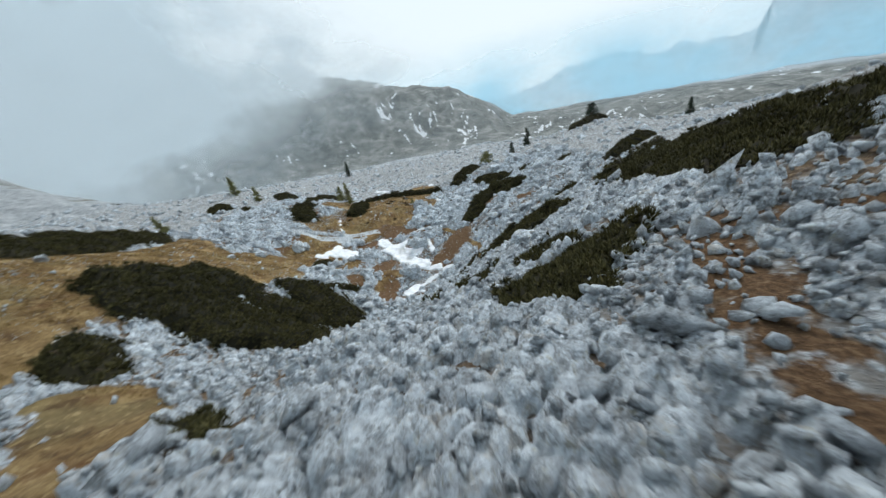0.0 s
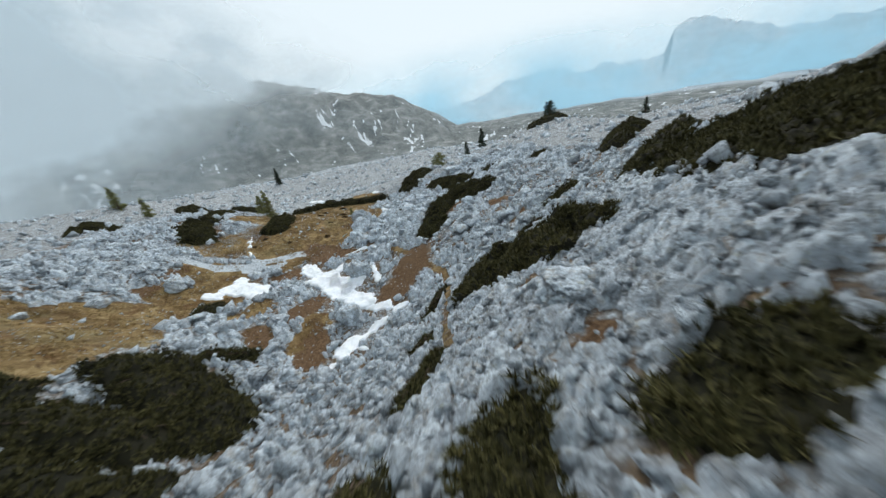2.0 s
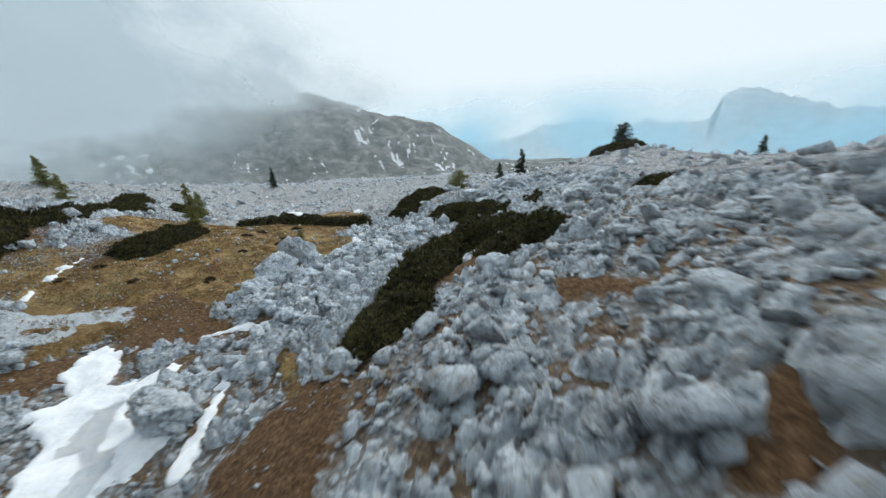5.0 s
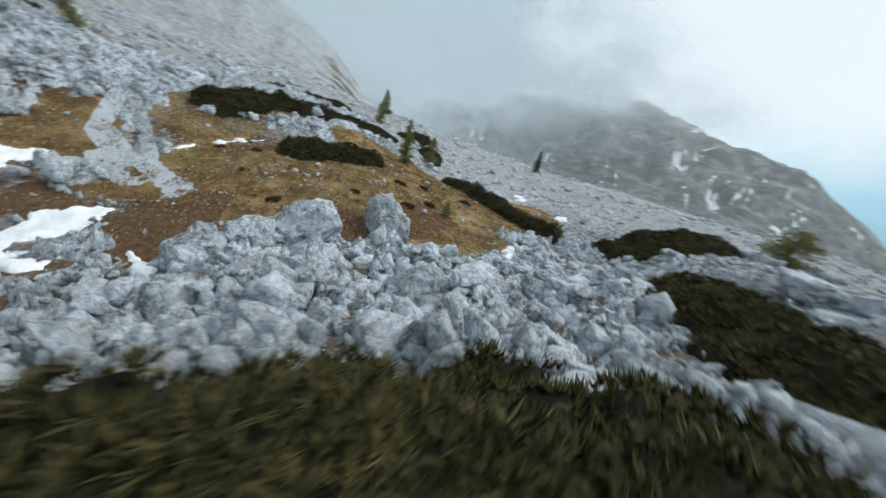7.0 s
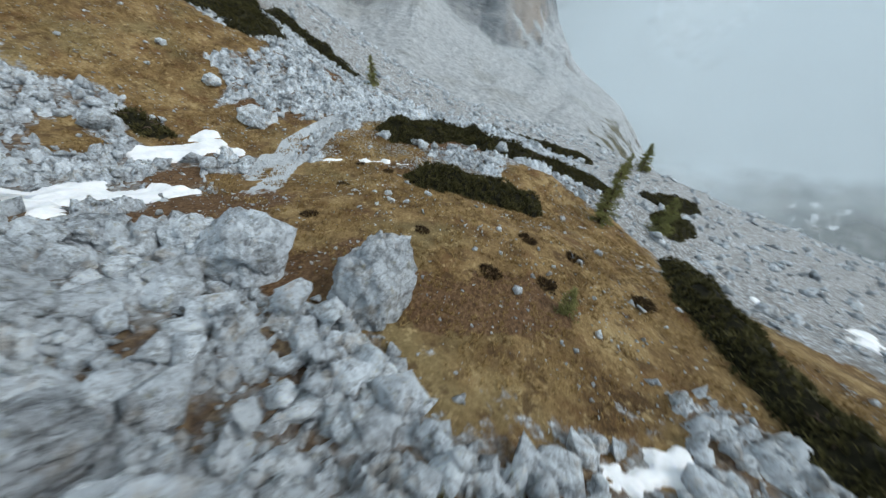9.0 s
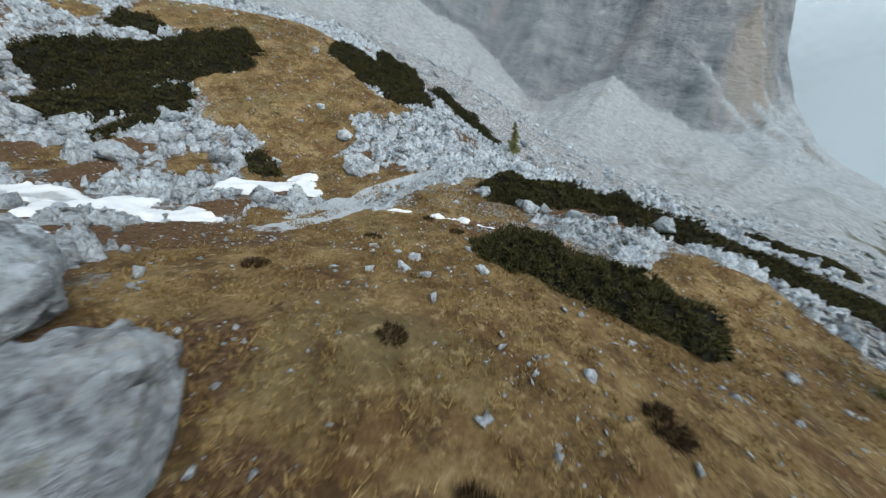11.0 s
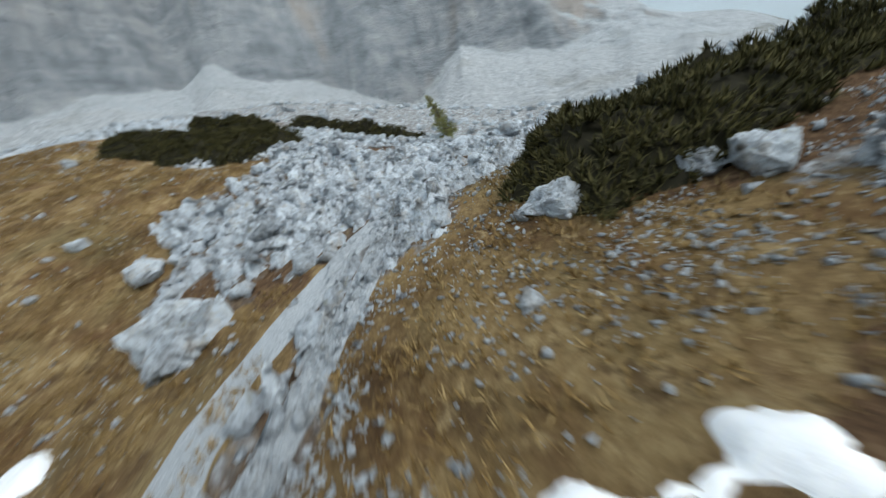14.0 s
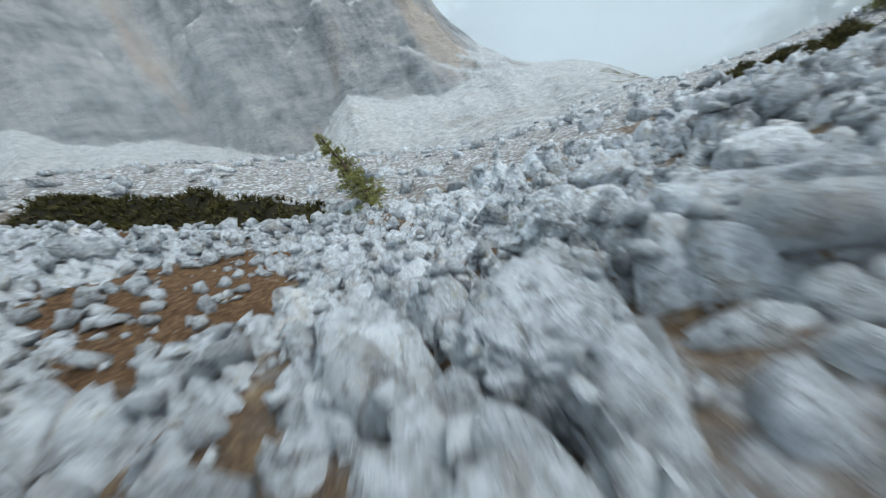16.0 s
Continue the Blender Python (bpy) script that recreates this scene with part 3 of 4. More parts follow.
PINES_WEST = [(-21.6, 43.2, -24.2, 47.6, 1.45), (-23.2, 48.8, -24.5, 53.0, 0.9), (-24.7, 53.4, -26.5, 60.0, 1.1), (-15.4, 46.5, -16.0, 51.2, 1.35), (-30.6, 28.2, -30.6, 19.0, 2.2), (-31.5, 27.0, -35.5, 22.0, 1.6), (-36.2, 26.6, -35.6, 34.2, 1.2), (-15.7, 30.3, -15.4, 31.9, 0.75),
    (-32.8, 23.0, -35.5, 19.0, 1.4), (-17.4, 62.2, -10.0, 58.0, 1.0), (-9.6, 58.0, -3.4, 56.9, 0.95), (1.0, 57.8, 3.4, 63.0, 1.8), (25.5, 66.5, 30.5, 69.4, 1.9), (15.0, 42.3, 13.7, 41.1, 0.7), (9.8, 46.8, 10.8, 48.0, 0.7),
    (-43.0, 55.0, -50.0, 63.0, 1.0), (-34.0, 50.0, -37.0, 54.0, 0.65), (-45.0, 60.0, -50.0, 66.0, 1.5), (-38.0, 72.0, -44.0, 80.0, 2.0), (-26.0, 66.0, -30.0, 70.0, 1.5)]


def karst(x, y):
    """Bedrock broken by joints into blocks and slabs. Gives the height of the rock and a number for each block."""
    wx = x + 0.75 * (fbm(x * 0.8, y * 0.8, 3, 701) - 0.5) + 0.16 * (vnoise(x * 3.7, y * 3.7, 705) - 0.5)
    wy = y + 0.75 * (fbm(x * 0.8, y * 0.8, 3, 711) - 0.5) + 0.16 * (vnoise(x * 3.7, y * 3.7, 715) - 0.5)
    u, v = 0.8 * wx + 0.6 * wy, (0.8 * wy - 0.6 * wx) * 1.3
    r, q, ox, oy, e = cells(u, v, 1.55, 70)
    r2, q2, ox2, oy2, e2 = cells(u * 1.1, v, 0.60, 80)
    slab = np.maximum(0.8 * smooth(fbm(x * 0.27, y * 0.27, 2, 720), 0.53, 0.64), smooth(capsules(x, y, SLABS), -0.15, 0.35))
    loose = smooth(capsules(x, y, LOOSE), -0.2, 0.5)
    r3, q3, ox3, oy3, e3 = cells(u * 1.2 + 3.1, v * 0.9, 0.27, 90)
    z = (0.46 * (r - 0.45) + 0.42 * (q - 0.5) * ox + 0.42 * (r * 7 % 1 - 0.5) * oy) * (1 - 0.55 * slab) + 0.15 * smooth(e, 0, 0.5) - (0.52 - 0.30 * slab) * (1 - smooth(e, 0, 0.13 - 0.05 * slab))
    z = z + (1 - 0.85 * slab) * (0.20 * (r2 - 0.5) + 0.55 * (q2 - 0.5) * ox2 + 0.55 * (r2 * 7 % 1 - 0.5) * oy2 + 0.09 * smooth(e2, 0, 0.2) - (0.30 + 0.10 * loose) * (1 - smooth(e2, 0, 0.10)))
    z = z + 0.07 * (r3 - 0.5) + 0.22 * (q3 - 0.5) * ox3 + 0.22 * (r3 * 7 % 1 - 0.5) * oy3 - 0.07 * (1 - smooth(e3, 0, 0.07))
    z = z + slab * (0.12 - 0.14 * (1 - smooth(e2, 0, 0.07)))
    z = z - 0.07 * slab * (1 - smooth(np.abs(fbm(u * 0.8, v * 2.6, 3, 731) - 0.5), 0.0, 0.07))
    z = z + 0.05 * (fbm(x * 2.6, y * 2.6, 3, 741) - 0.5) - 0.17 * loose
    return z, (r * 0.4 + r2 * 0.4 + r3 * 0.2)


def folds(x, y):
    b = np.abs(fbm(x * 0.45, y * 0.45, 4, 5) - 0.5) * 2
    return 0.55 * (fbm(x * 0.22, y * 0.22, 3, 8) - 0.5) + 0.30 * (0.35 - b)


def in_field(x, y):
    """1 over the block field round the flight line, 0 away from it."""
    k = smooth(x, -38, -36) * (1 - smooth(x, 15, 17)) * smooth(y, -8, -6) * (1 - smooth(y, 57, 59))
    return k


def relief(x, y, grass):
    """Small relief of the soil: hollows between the rocks, tussocks on grass."""
    rock = np.clip(1 - grass * 1.5, 0, 1)
    stony = folds(x, y) - in_field(x, y) * (0.13 + 0.22 * (fbm(x * 0.4, y * 0.4, 3, 751) - 0.5)) + 0.10 * (vnoise(x * 2.1, y * 2.1, 11) - 0.5)
    tussock = 0.25 * (fbm(x * 0.5, y * 0.5, 4, 21) - 0.5) + 0.07 * (vnoise(x * 3.2, y * 3.2, 23) - 0.5)
    return rock * stony + (1 - rock) * tussock


def covers(x, y):
    wx = x + 1.3 * (fbm(x * 0.55, y * 0.55, 4, 33) - 0.5) + 0.35 * (vnoise(x * 2.3, y * 2.3, 38) - 0.5)
    wy = y + 1.3 * (fbm(x * 0.55, y * 0.55, 4, 43) - 0.5) + 0.35 * (vnoise(x * 2.3, y * 2.3, 48) - 0.5)
    g = np.maximum(capsules(wx, wy, GRASS), capsules(x, y, PATH))
    g = np.clip(0.5 + g * 1.6 + 0.55 * (fbm(x * 0.35, y * 0.35, 3, 31) - 0.5), 0, 1)
    s = np.clip(0.5 + capsules(wx, wy, SOIL) * 1.2, 0, 1)
    t = np.clip(0.5 + capsules(x, y, GRAVEL) * 2.2, 0, 1)
    return g, s, t


def layers(x, y):
    """Height of the bedrock, number of its block, and height of the soil. The rock dips under the soil where grass, earth or gravel lie."""
    x, y = np.asarray(x, float), np.asarray(y, float)
    g, s, t = covers(x, y)
    soft = np.maximum(np.maximum(g, s), t)
    base = height(x, y)
    z, tone = karst(x, y)
    ragged = 0.5 * (fbm(x * 1.3, y * 1.3, 3, 761) - 0.5)
    rock = base + folds(x, y) + z - 0.75 * smooth(soft + ragged, 0.36, 0.70) - 1.2 * (1 - in_field(x, y)) - 0.8 * smooth(capsules(x, y, SNOWS), -0.4, 0.1) - 0.3 * smooth(capsules(x, y, PINES + PINES_WEST), -0.1, 0.35)
    r = np.hypot(x - MID[0], y - MID[1])
    return rock, tone, base + relief(x, y, soft) * (1 - smooth(r, 75, 120))


def soil_z(x, y):
    g, s, t = covers(x, y)
    soft = np.maximum(np.maximum(g, s), t)
    r = np.hypot(np.asarray(x) - MID[0], np.asarray(y) - MID[1])
    return height(x, y) + relief(x, y, soft) * (1 - smooth(r, 75, 120))


def ground_z(x, y):
    rock, tone, soil = layers(x, y)
    return np.maximum(soil, rock)


def fill_mesh(name, verts, faces, size=None):
    """A mesh from arrays of vertices and of faces that all have the same number of corners."""
    me = bpy.data.meshes.new(name)
    faces = np.asarray(faces, np.int32)
    k = faces.shape[1]
    me.vertices.add(len(verts))
    me.vertices.foreach_set("co", np.asarray(verts, np.float32).ravel())
    me.loops.add(faces.size)
    me.loops.foreach_set("vertex_index", faces.ravel())
    me.polygons.add(len(faces))
    me.polygons.foreach_set("loop_start", np.arange(0, faces.size, k, dtype=np.int32))
    me.update(calc_edges=True)
    me.validate()
    return me


def smooth_shade(me):
    me.polygons.foreach_set("use_smooth", np.ones(len(me.polygons), bool))
    me.update()


def build_ground():
    rs = np.concatenate([np.arange(0.3, 62, 0.42), np.arange(62, 112, 0.9), np.arange(112, 260, 1.3), 260 * 1.028 ** np.arange(0, 92)])
    az = np.concatenate([np.arange(-75, 190, 0.32), np.arange(190, 285, 1.3)])
    A, R = np.meshgrid(np.radians(az), rs, indexing="ij")
    x, y = MID[0] - np.sin(A) * R, MID[1] + np.cos(A) * R
    g, s, t = covers(x, y)
    soft = np.maximum(np.maximum(g, s), t)
    z = height(x, y) + relief(x, y, soft) * (1 - smooth(R, 75, 120))
    n, k = x.shape
    i = np.arange(n * k).reshape(n, k)
    j = np.roll(i, -1, 0)
    quads = np.stack([i[:, :-1], i[:, 1:], j[:, 1:], j[:, :-1]], -1).reshape(-1, 4)
    v = np.stack([x, y, z], -1).reshape(-1, 3)
    me = fill_mesh("ground", v, quads)
    deg = np.degrees(A)
    drift = deg * 0.55 + R * 0.022
    gully = np.abs(fbm(drift, R * 0.016 - deg * 0.08, 4, 201) - 0.5) * 2
    gully = np.clip(1.05 - gully * 5.0, 0, 1) * smooth(fbm(deg * 0.22, R * 0.011, 3, 230), 0.44, 0.60) * smooth(R, 120, 330) * 0.75
    gully = gully * np.where(deg < 60, 1.18, 0.5)
    for mid, wide, r0, r1 in ((103, 1.6, 95, 172), (112, 1.2, 120, 176), (126, 1.4, 110, 180), (92, 1.0, 130, 176), (79, 0.9, 140, 190)):
        run = np.exp(-((deg - mid - 2.5 * (fbm(R * 0.03, R * 0 + mid, 3, 260) - 0.5)) / wide) ** 2) * smooth(R, r0, r0 + 20) * (1 - smooth(R, r1 - 12, r1))
        gully = np.maximum(gully, 0.52 * run)
    for mid, wide, r0, r1 in ((8.5, 0.5, 500, 600), (5, 0.5, 400, 470), (0.5, 0.6, 380, 490), (-3, 0.35, 400, 450), (14, 0.35, 380, 450), (16.5, 0.35, 380, 430), (18.5, 0.4, 360, 420), (21, 0.5, 340, 400), (11.5, 0.4, 470, 520), (13, 0.3, 540, 590), (-6, 0.3, 370, 420), (24, 0.4, 345, 385), (3, 0.3, 340, 370), (-1, 0.4, 340, 372), (27, 0.5, 335, 360)):
        run = np.exp(-((deg - mid - (R - r0) * (0.05 if r1 % 20 else -0.035) - 1.8 * (fbm(R * 0.02, R * 0 + mid, 3, 270) - 0.5)) / wide) ** 2) * smooth(R, r0, r0 + 15) * (1 - smooth(R, r1 - 12, r1))
        gully = np.maximum(gully, 0.72 * run)
    heath = smooth(R, 290, 380) * (1 - smooth(R, 800, 900)) * (1 - smooth(deg, 40, 60)) * 0.9
    meadow = (1 - smooth(R, 300, 460)) * np.where(deg > 64, 0.25, 1.3)
    for name, val in (("grass", g), ("soil", s), ("gravel", t), ("gully", gully), ("meadow", meadow), ("heath", heath), ("field", in_field(x, y)), ("stain", np.exp(-((deg - 81) / 5.5) ** 2) * smooth(R, 165, 190) * (1 - 0.6 * smooth(R, 205, 230)) + 0.7 * np.exp(-((deg - 131) / 3.5) ** 2) * smooth(R, 172, 185) * (1 - smooth(R, 200, 215)))):
        a = me.attributes.new(name, "FLOAT", "POINT")
        a.data.foreach_set("value", np.ascontiguousarray(val, np.float32).ravel())
    me.materials.append(GROUND)
    me.materials.append(MOUNTAIN)
    far = (np.repeat(rs[None, :-1], n, 0) > 84).reshape(-1)
    me.polygons.foreach_set("material_index", far.astype(np.int32))
    smooth_shade(me)
    ob = new("ground", me)
    tagged(ob, "rocky alpine ground with dry ochre grass, scree fans and mountains", "ground", kind="structure")
    return ob


build_ground()



def build_bedrock(step=0.092):
    """The jointed limestone that breaks through the soil round the flight line."""
    X, Y = np.meshgrid(np.arange(-38, 17, step), np.arange(-8, 59, step), indexing="ij")
    Z, tone, low = layers(X, Y)
    i = np.arange(X.size).reshape(X.shape)
    q = np.stack([i[:-1, :-1], i[1:, :-1], i[1:, 1:], i[:-1, 1:]], -1)
    out = Z > low - 0.15
    keep = out[:-1, :-1] | out[1:, :-1] | out[1:, 1:] | out[:-1, 1:]
    used, inv = np.unique(q[keep], return_inverse=True)
    me = fill_mesh("bedrock", np.stack([X, Y, Z], -1).reshape(-1, 3)[used], inv.reshape(-1, 4))
    a = me.attributes.new("tone", "FLOAT", "POINT")
    a.data.foreach_set("value", np.ascontiguousarray(tone.ravel()[used], np.float32))
    me.materials.append(BEDROCK)
    smooth_shade(me)
    tagged(new("bedrock", me), "pale grey jointed limestone bedrock with deep cracks", "rock", kind="structure")


build_bedrock()


# ---- mist ----
def mist_veil(r, spans, mat, label):
    """A curved veil of mist at distance r. spans: azimuths, densities and upper edges (elevation angles) along it, all in degrees."""
    az = np.linspace(spans[0][0], spans[0][-1], 110)
    u = np.linspace(0, 1, 26)
    A, U = np.meshgrid(np.radians(az), u, indexing="ij")
    top = 15 + r * np.tan(np.radians(np.interp(np.degrees(A), spans[0], spans[2])))
    low = -10 - 0.10 * r
    Z = low + (top - low) * U
    bulge = r * (1 + 0.05 * np.sin(A * 5) + 0.0004 * (Z - low))
    v = np.stack([MID[0] - np.sin(A) * bulge, MID[1] + np.cos(A) * bulge, Z], -1).reshape(-1, 3)
    i = np.arange(len(az) * len(u)).reshape(len(az), len(u))
    q = np.stack([i[:-1, :-1], i[:-1, 1:], i[1:, 1:], i[1:, :-1]], -1).reshape(-1, 4)
    me = fill_mesh("mist", v, q)
    ends = smooth(np.degrees(A), spans[0][0], spans[0][0] + 14) * (1 - smooth(np.degrees(A), spans[0][-1] - 14, spans[0][-1]))
    d = np.interp(np.degrees(A), spans[0], spans[1]) * smooth(U, 0, 0.15) * (1 - smooth(U, 0.45, 1.0)) * ends
    me.attributes.new("veil", "FLOAT", "POINT").data.foreach_set("value", d.astype(np.float32).ravel())
    me.materials.append(mat)
    smooth_shade(me)
    return tagged(new("mist", me), label, "mist", kind="stuff")


HAZE = (0.86, 0.93, 0.98)
mist_veil(112, ((30, 60, 120, 170), (1, 1, 1, 0.6), (14, 30, 40, 30)), mist_material("thin_haze", (0.05, 0.04), 0, 60, 0.01, HAZE), "thin pale haze in front of the scree")
mist_veil(155, ((20, 60, 120, 180), (1, 1, 1, 0.6), (16, 34, 46, 40)), mist_material("haze", (0.10, 0.10), 0, 90, 0.008, HAZE), "pale haze before the cliffs")
mist_veil(300, ((-90, -30, -12, 10, 18, 25, 31, 42, 50, 60, 84, 104), (0.15, 0.2, 0.26, 0.38, 0.45, 0.6, 0.9, 2.6, 3.0, 2.4, 1.6, 0.5), (4, 5, 6, 9, 14, 22, 28, 32, 32, 32, 32, 30)), mist_material("valley_mist", (0.20, 0.5), 0, 50, 0.010, (0.88, 0.96, 1.0)), "drifting cloud bank over the valley")
mist_veil(460, ((-30, -12, 0, 10, 20, 40, 90, 110), (0.1, 0.15, 0.35, 0.8, 1.25, 2.3, 2.4, 1), (6, 9, 13, 20, 26, 30, 34, 34)), mist_material("cloud_cap", (0.05, 0.95), 50, 88, 0.008, (0.90, 0.96, 0.99)), "low cloud wrapping the summit")
# haze over the far range: its blue is put into a see-through sheet
mist_veil(880, ((-100, -60, -20, 0, 40), (1, 1, 1, 1, 0.6), (11, 11, 11, 11, 11)), mist_material("blue_haze_sheet", (0.72, 0.20), 60, 160, 0.003, (0.52, 0.85, 1.0)), "blue-tinted sheet standing in for haze before the far range")


# ---- rocks ----
def broken_rock(rng, points, cuts, rough, pits=0.0):
    """A broken block: the hull of scattered points, split finer and roughened. Gives vertices and triangles, about one metre in half width."""
    p = rng.normal(size=(points, 3))
    p /= (np.abs(p) ** 5.0).sum(1)[:, None] ** (1 / 5.0)
    p *= rng.uniform(0.78, 1.08, (points, 1))
    bm = bmesh.new()
    for q in p:
        bm.verts.new(q)
    hull = bmesh.ops.convex_hull(bm, input=bm.verts[:])
    loose = [v for v in bm.verts if not v.link_faces]
    bmesh.ops.delete(bm, geom=loose, context="VERTS")
    if cuts:
        bmesh.ops.subdivide_edges(bm, edges=bm.edges[:], cuts=cuts, use_grid_fill=True)
        bmesh.ops.triangulate(bm, faces=bm.faces[:])
        for _ in range(1 + cuts // 5):
            bmesh.ops.smooth_vert(bm, verts=bm.verts[:], factor=0.14 if cuts > 5 else 0.05, use_axis_x=True, use_axis_y=True, use_axis_z=True)
    bm.verts.index_update()
    v = np.array([q.co[:] for q in bm.verts])
    f = np.array([[q.index for q in t.verts] for t in bm.faces])
    bm.free()
    if cuts:
        o = rng.uniform(0, 50, 3)
        a = fbm(v[:, 0] * 2.0 + o[0] + v[:, 2] * 1.3, v[:, 1] * 2.0 + o[1] - v[:, 2] * 1.7, 5, 7) - 0.5
        k = 1 + rough * 2 * a
        if pits:
            e = np.abs(fbm(v[:, 0] * 1.9 + o[2] - v[:, 2] * 1.4, v[:, 1] * 1.9 + v[:, 2] * 1.6, 5, 77) - 0.5) * 2
            k = k - pits * np.clip(0.14 - e, 0, 1) / 0.14
        v = v * k[:, None]
    return v, f


def turn_matrices(rng, n, tilt):
    a, b, c = rng.uniform(0, 2 * math.pi, n), rng.normal(0, tilt, n), rng.normal(0, tilt, n)
    ca, sa, cb, sb, cc, sc = np.cos(a), np.sin(a), np.cos(b), np.sin(b), np.cos(c), np.sin(c)
    z = np.zeros(n)
    o = np.ones(n)
    rz = np.stack([np.stack([ca, -sa, z], -1), np.stack([sa, ca, z], -1), np.stack([z, z, o], -1)], 1)
    rx = np.stack([np.stack([o, z, z], -1), np.stack([z, cb, -sb], -1), np.stack([z, sb, cb], -1)], 1)
    ry = np.stack([np.stack([cc, z, sc], -1), np.stack([z, o, z], -1), np.stack([-sc, z, cc], -1)], 1)
    return np.einsum("nij,njk,nkl->nil", rz, rx, ry)


def spread(shapes, rng, pos, size, flat=(0.55, 0.95), tilt=0.35):
    """Vertices and faces of many copies of the shapes, joined."""
    V, F, at = [], [], 0
    pick = rng.integers(0, len(shapes), len(pos))
    for k, (v, f) in enumerate(shapes):
        m = np.nonzero(pick == k)[0]
        if not len(m):
            continue
        s = size[m][:, None] * np.stack([rng.uniform(0.8, 1.35, len(m)), rng.uniform(0.7, 1.1, len(m)), rng.uniform(*flat, len(m))], -1)
        w = np.einsum("nij,nvj->nvi", turn_matrices(rng, len(m), tilt), v[None] * s[:, None, :]) + pos[m][:, None, :]
        V.append(w.reshape(-1, 3))
        F.append((f[None] + (at + np.arange(len(m)) * len(v))[:, None, None]).reshape(-1, f.shape[1]))
        at += len(m) * len(v)
    return np.concatenate(V), np.concatenate(F)


BOULDERS = [  # x, y, size, flatness
    (-5.4, 42.8, 1.08, 0.95), (-5.5, 46.2, 1.16, 0.98), (-19.4, 34.5, 0.9, 0.75), (-21.4, 30.6, 0.6, 0.7), (-28.3, 41.9, 0.75, 0.7),
    (-27.4, 39.7, 0.7, 0.7), (-23.1, 50.3, 0.6, 0.8), (-5.2, 34.0, 0.85, 0.9), (-5.6, 28.6, 0.95, 0.8), (7.3, 54.7, 1.4, 0.6), (5.1, 35.6, 0.6, 0.9)]
BOULDERS_SLOPE = [(-12.3, 44.8, 0.18, 0.7), (-11.5, 45.1, 0.19, 0.6), (-11.6, 45.7, 0.14, 0.6), (-12.3, 44.2, 0.12, 0.7), (-20.8, 49.5, 0.42, 0.7), (-22.3, 48.3, 0.28, 0.7), (-29.6, 25.6, 0.40, 0.8), (-26.8, 18.3, 0.40, 0.7), (-13.4, 23.9, 0.50, 0.7), (-21.8, 27.0, 0.35, 0.7), (-5.2, 39.4, 0.7, 0.75),
    (-27.8, 38.2, 0.5, 0.9), (-20.5, 45.0, 0.42, 0.7), (-20.4, 42.5, 0.45, 0.7), (-20.7, 44.4, 0.3, 0.6), (3.3, 15.5, 0.9, 0.5), (-32.0, 42.5, 0.8, 0.6), (-32.9, 29.4, 0.7, 0.6), (-10.2, 28.8, 0.8, 0.7), (-13.2, 46.4, 0.2, 0.6),
    (-0.6, 43.6, 0.8, 0.6), (-2.4, 41.4, 0.7, 0.7), (0.0, 45.6, 0.95, 0.6), (2.6, 57.8, 0.6, 0.7), (11.3, 54.4, 1.0, 0.7), (14.0, 55.7, 1.0, 0.6), (-19.0, 35.1, 0.6, 0.8), (-6.0, 41.3, 0.85, 0.7), (11.5, 44.0, 0.9, 0.7), (16.0, 50.0, 1.2, 0.7), (10.5, 57.0, 1.3, 0.6), (-30.0, 40.9, 0.8, 0.7), (-29.0, 43.0, 0.8, 0.7)]

rng = np.random.default_rng(11)


def make_boulder(x, y, size, flat, label):
    v, f = broken_rock(rng, 26, 12, 0.20, 0.16)
    v = v * np.array((1.0, 0.85, flat)) * size
    me = fill_mesh("boulder", v, f)
    me.materials.append(BOULDER)
    ob = new("boulder", me)
    z, e = float(height(x, y)), 0.5
    dx, dy = float(height(x + e, y) - height(x - e, y)) / (2 * e), float(height(x, y + e) - height(x, y - e)) / (2 * e)
    slab = flat < 0.4
    tilt = Vector((-dx, -dy, 1)).to_track_quat("Z", "Y").to_matrix().to_4x4() if slab else pose(0, 0, 0, rng.normal(0, 8), rng.normal(0, 8))
    lift = 0.15 - 0.55 * size * flat if slab else 0.38 * size * flat
    ob.matrix_world = Matrix.Translation((x, y, z + lift)) @ tilt @ pose(0, 0, 0, 0, 0, rng.uniform(0, 360))
    tagged(ob, label, "boulder", "limestone boulders")


for b in BOULDERS + BOULDERS_SLOPE:
    make_boulder(*b, "flat pale limestone slab bedded in the scree" if b[3] < 0.4 else "weathered pale grey limestone boulder among the rubble")


def clear_of(x, y):
    """True where no shrub or snow lies."""
    return (capsules(x, y, PINES + PINES_WEST) < 0) & (capsules(x, y, SNOWS) < 0.1)


def scatter(n, box, soft_chance, keep=None):
    x, y = rng.uniform(box[0], box[1], n), rng.uniform(box[2], box[3], n)
    g, s, t = covers(x, y)
    soft = np.maximum(g, s)
    chance = np.where(soft > 0.45, soft_chance, np.where(t > 0.5, 0.25 + soft_chance, 1.0))
    ok = clear_of(x, y) & (rng.uniform(size=n) < chance)
    if keep is not None:
        ok &= keep(x, y)
    x, y, soft = x[ok], y[ok], soft[ok]
    return x, y, soft


def add_stuff(name, shapes, x, y, size, sink, label, category, mat, flat=(0.55, 0.95), tilt=0.35):
    z = ground_z(x, y) + size * sink
    v, f = spread(shapes, rng, np.stack([x, y, z], -1), size, flat, tilt)
    me = fill_mesh(name, v, f)
    me.materials.append(mat)
    return tagged(new(name, me), label, category, kind="stuff")


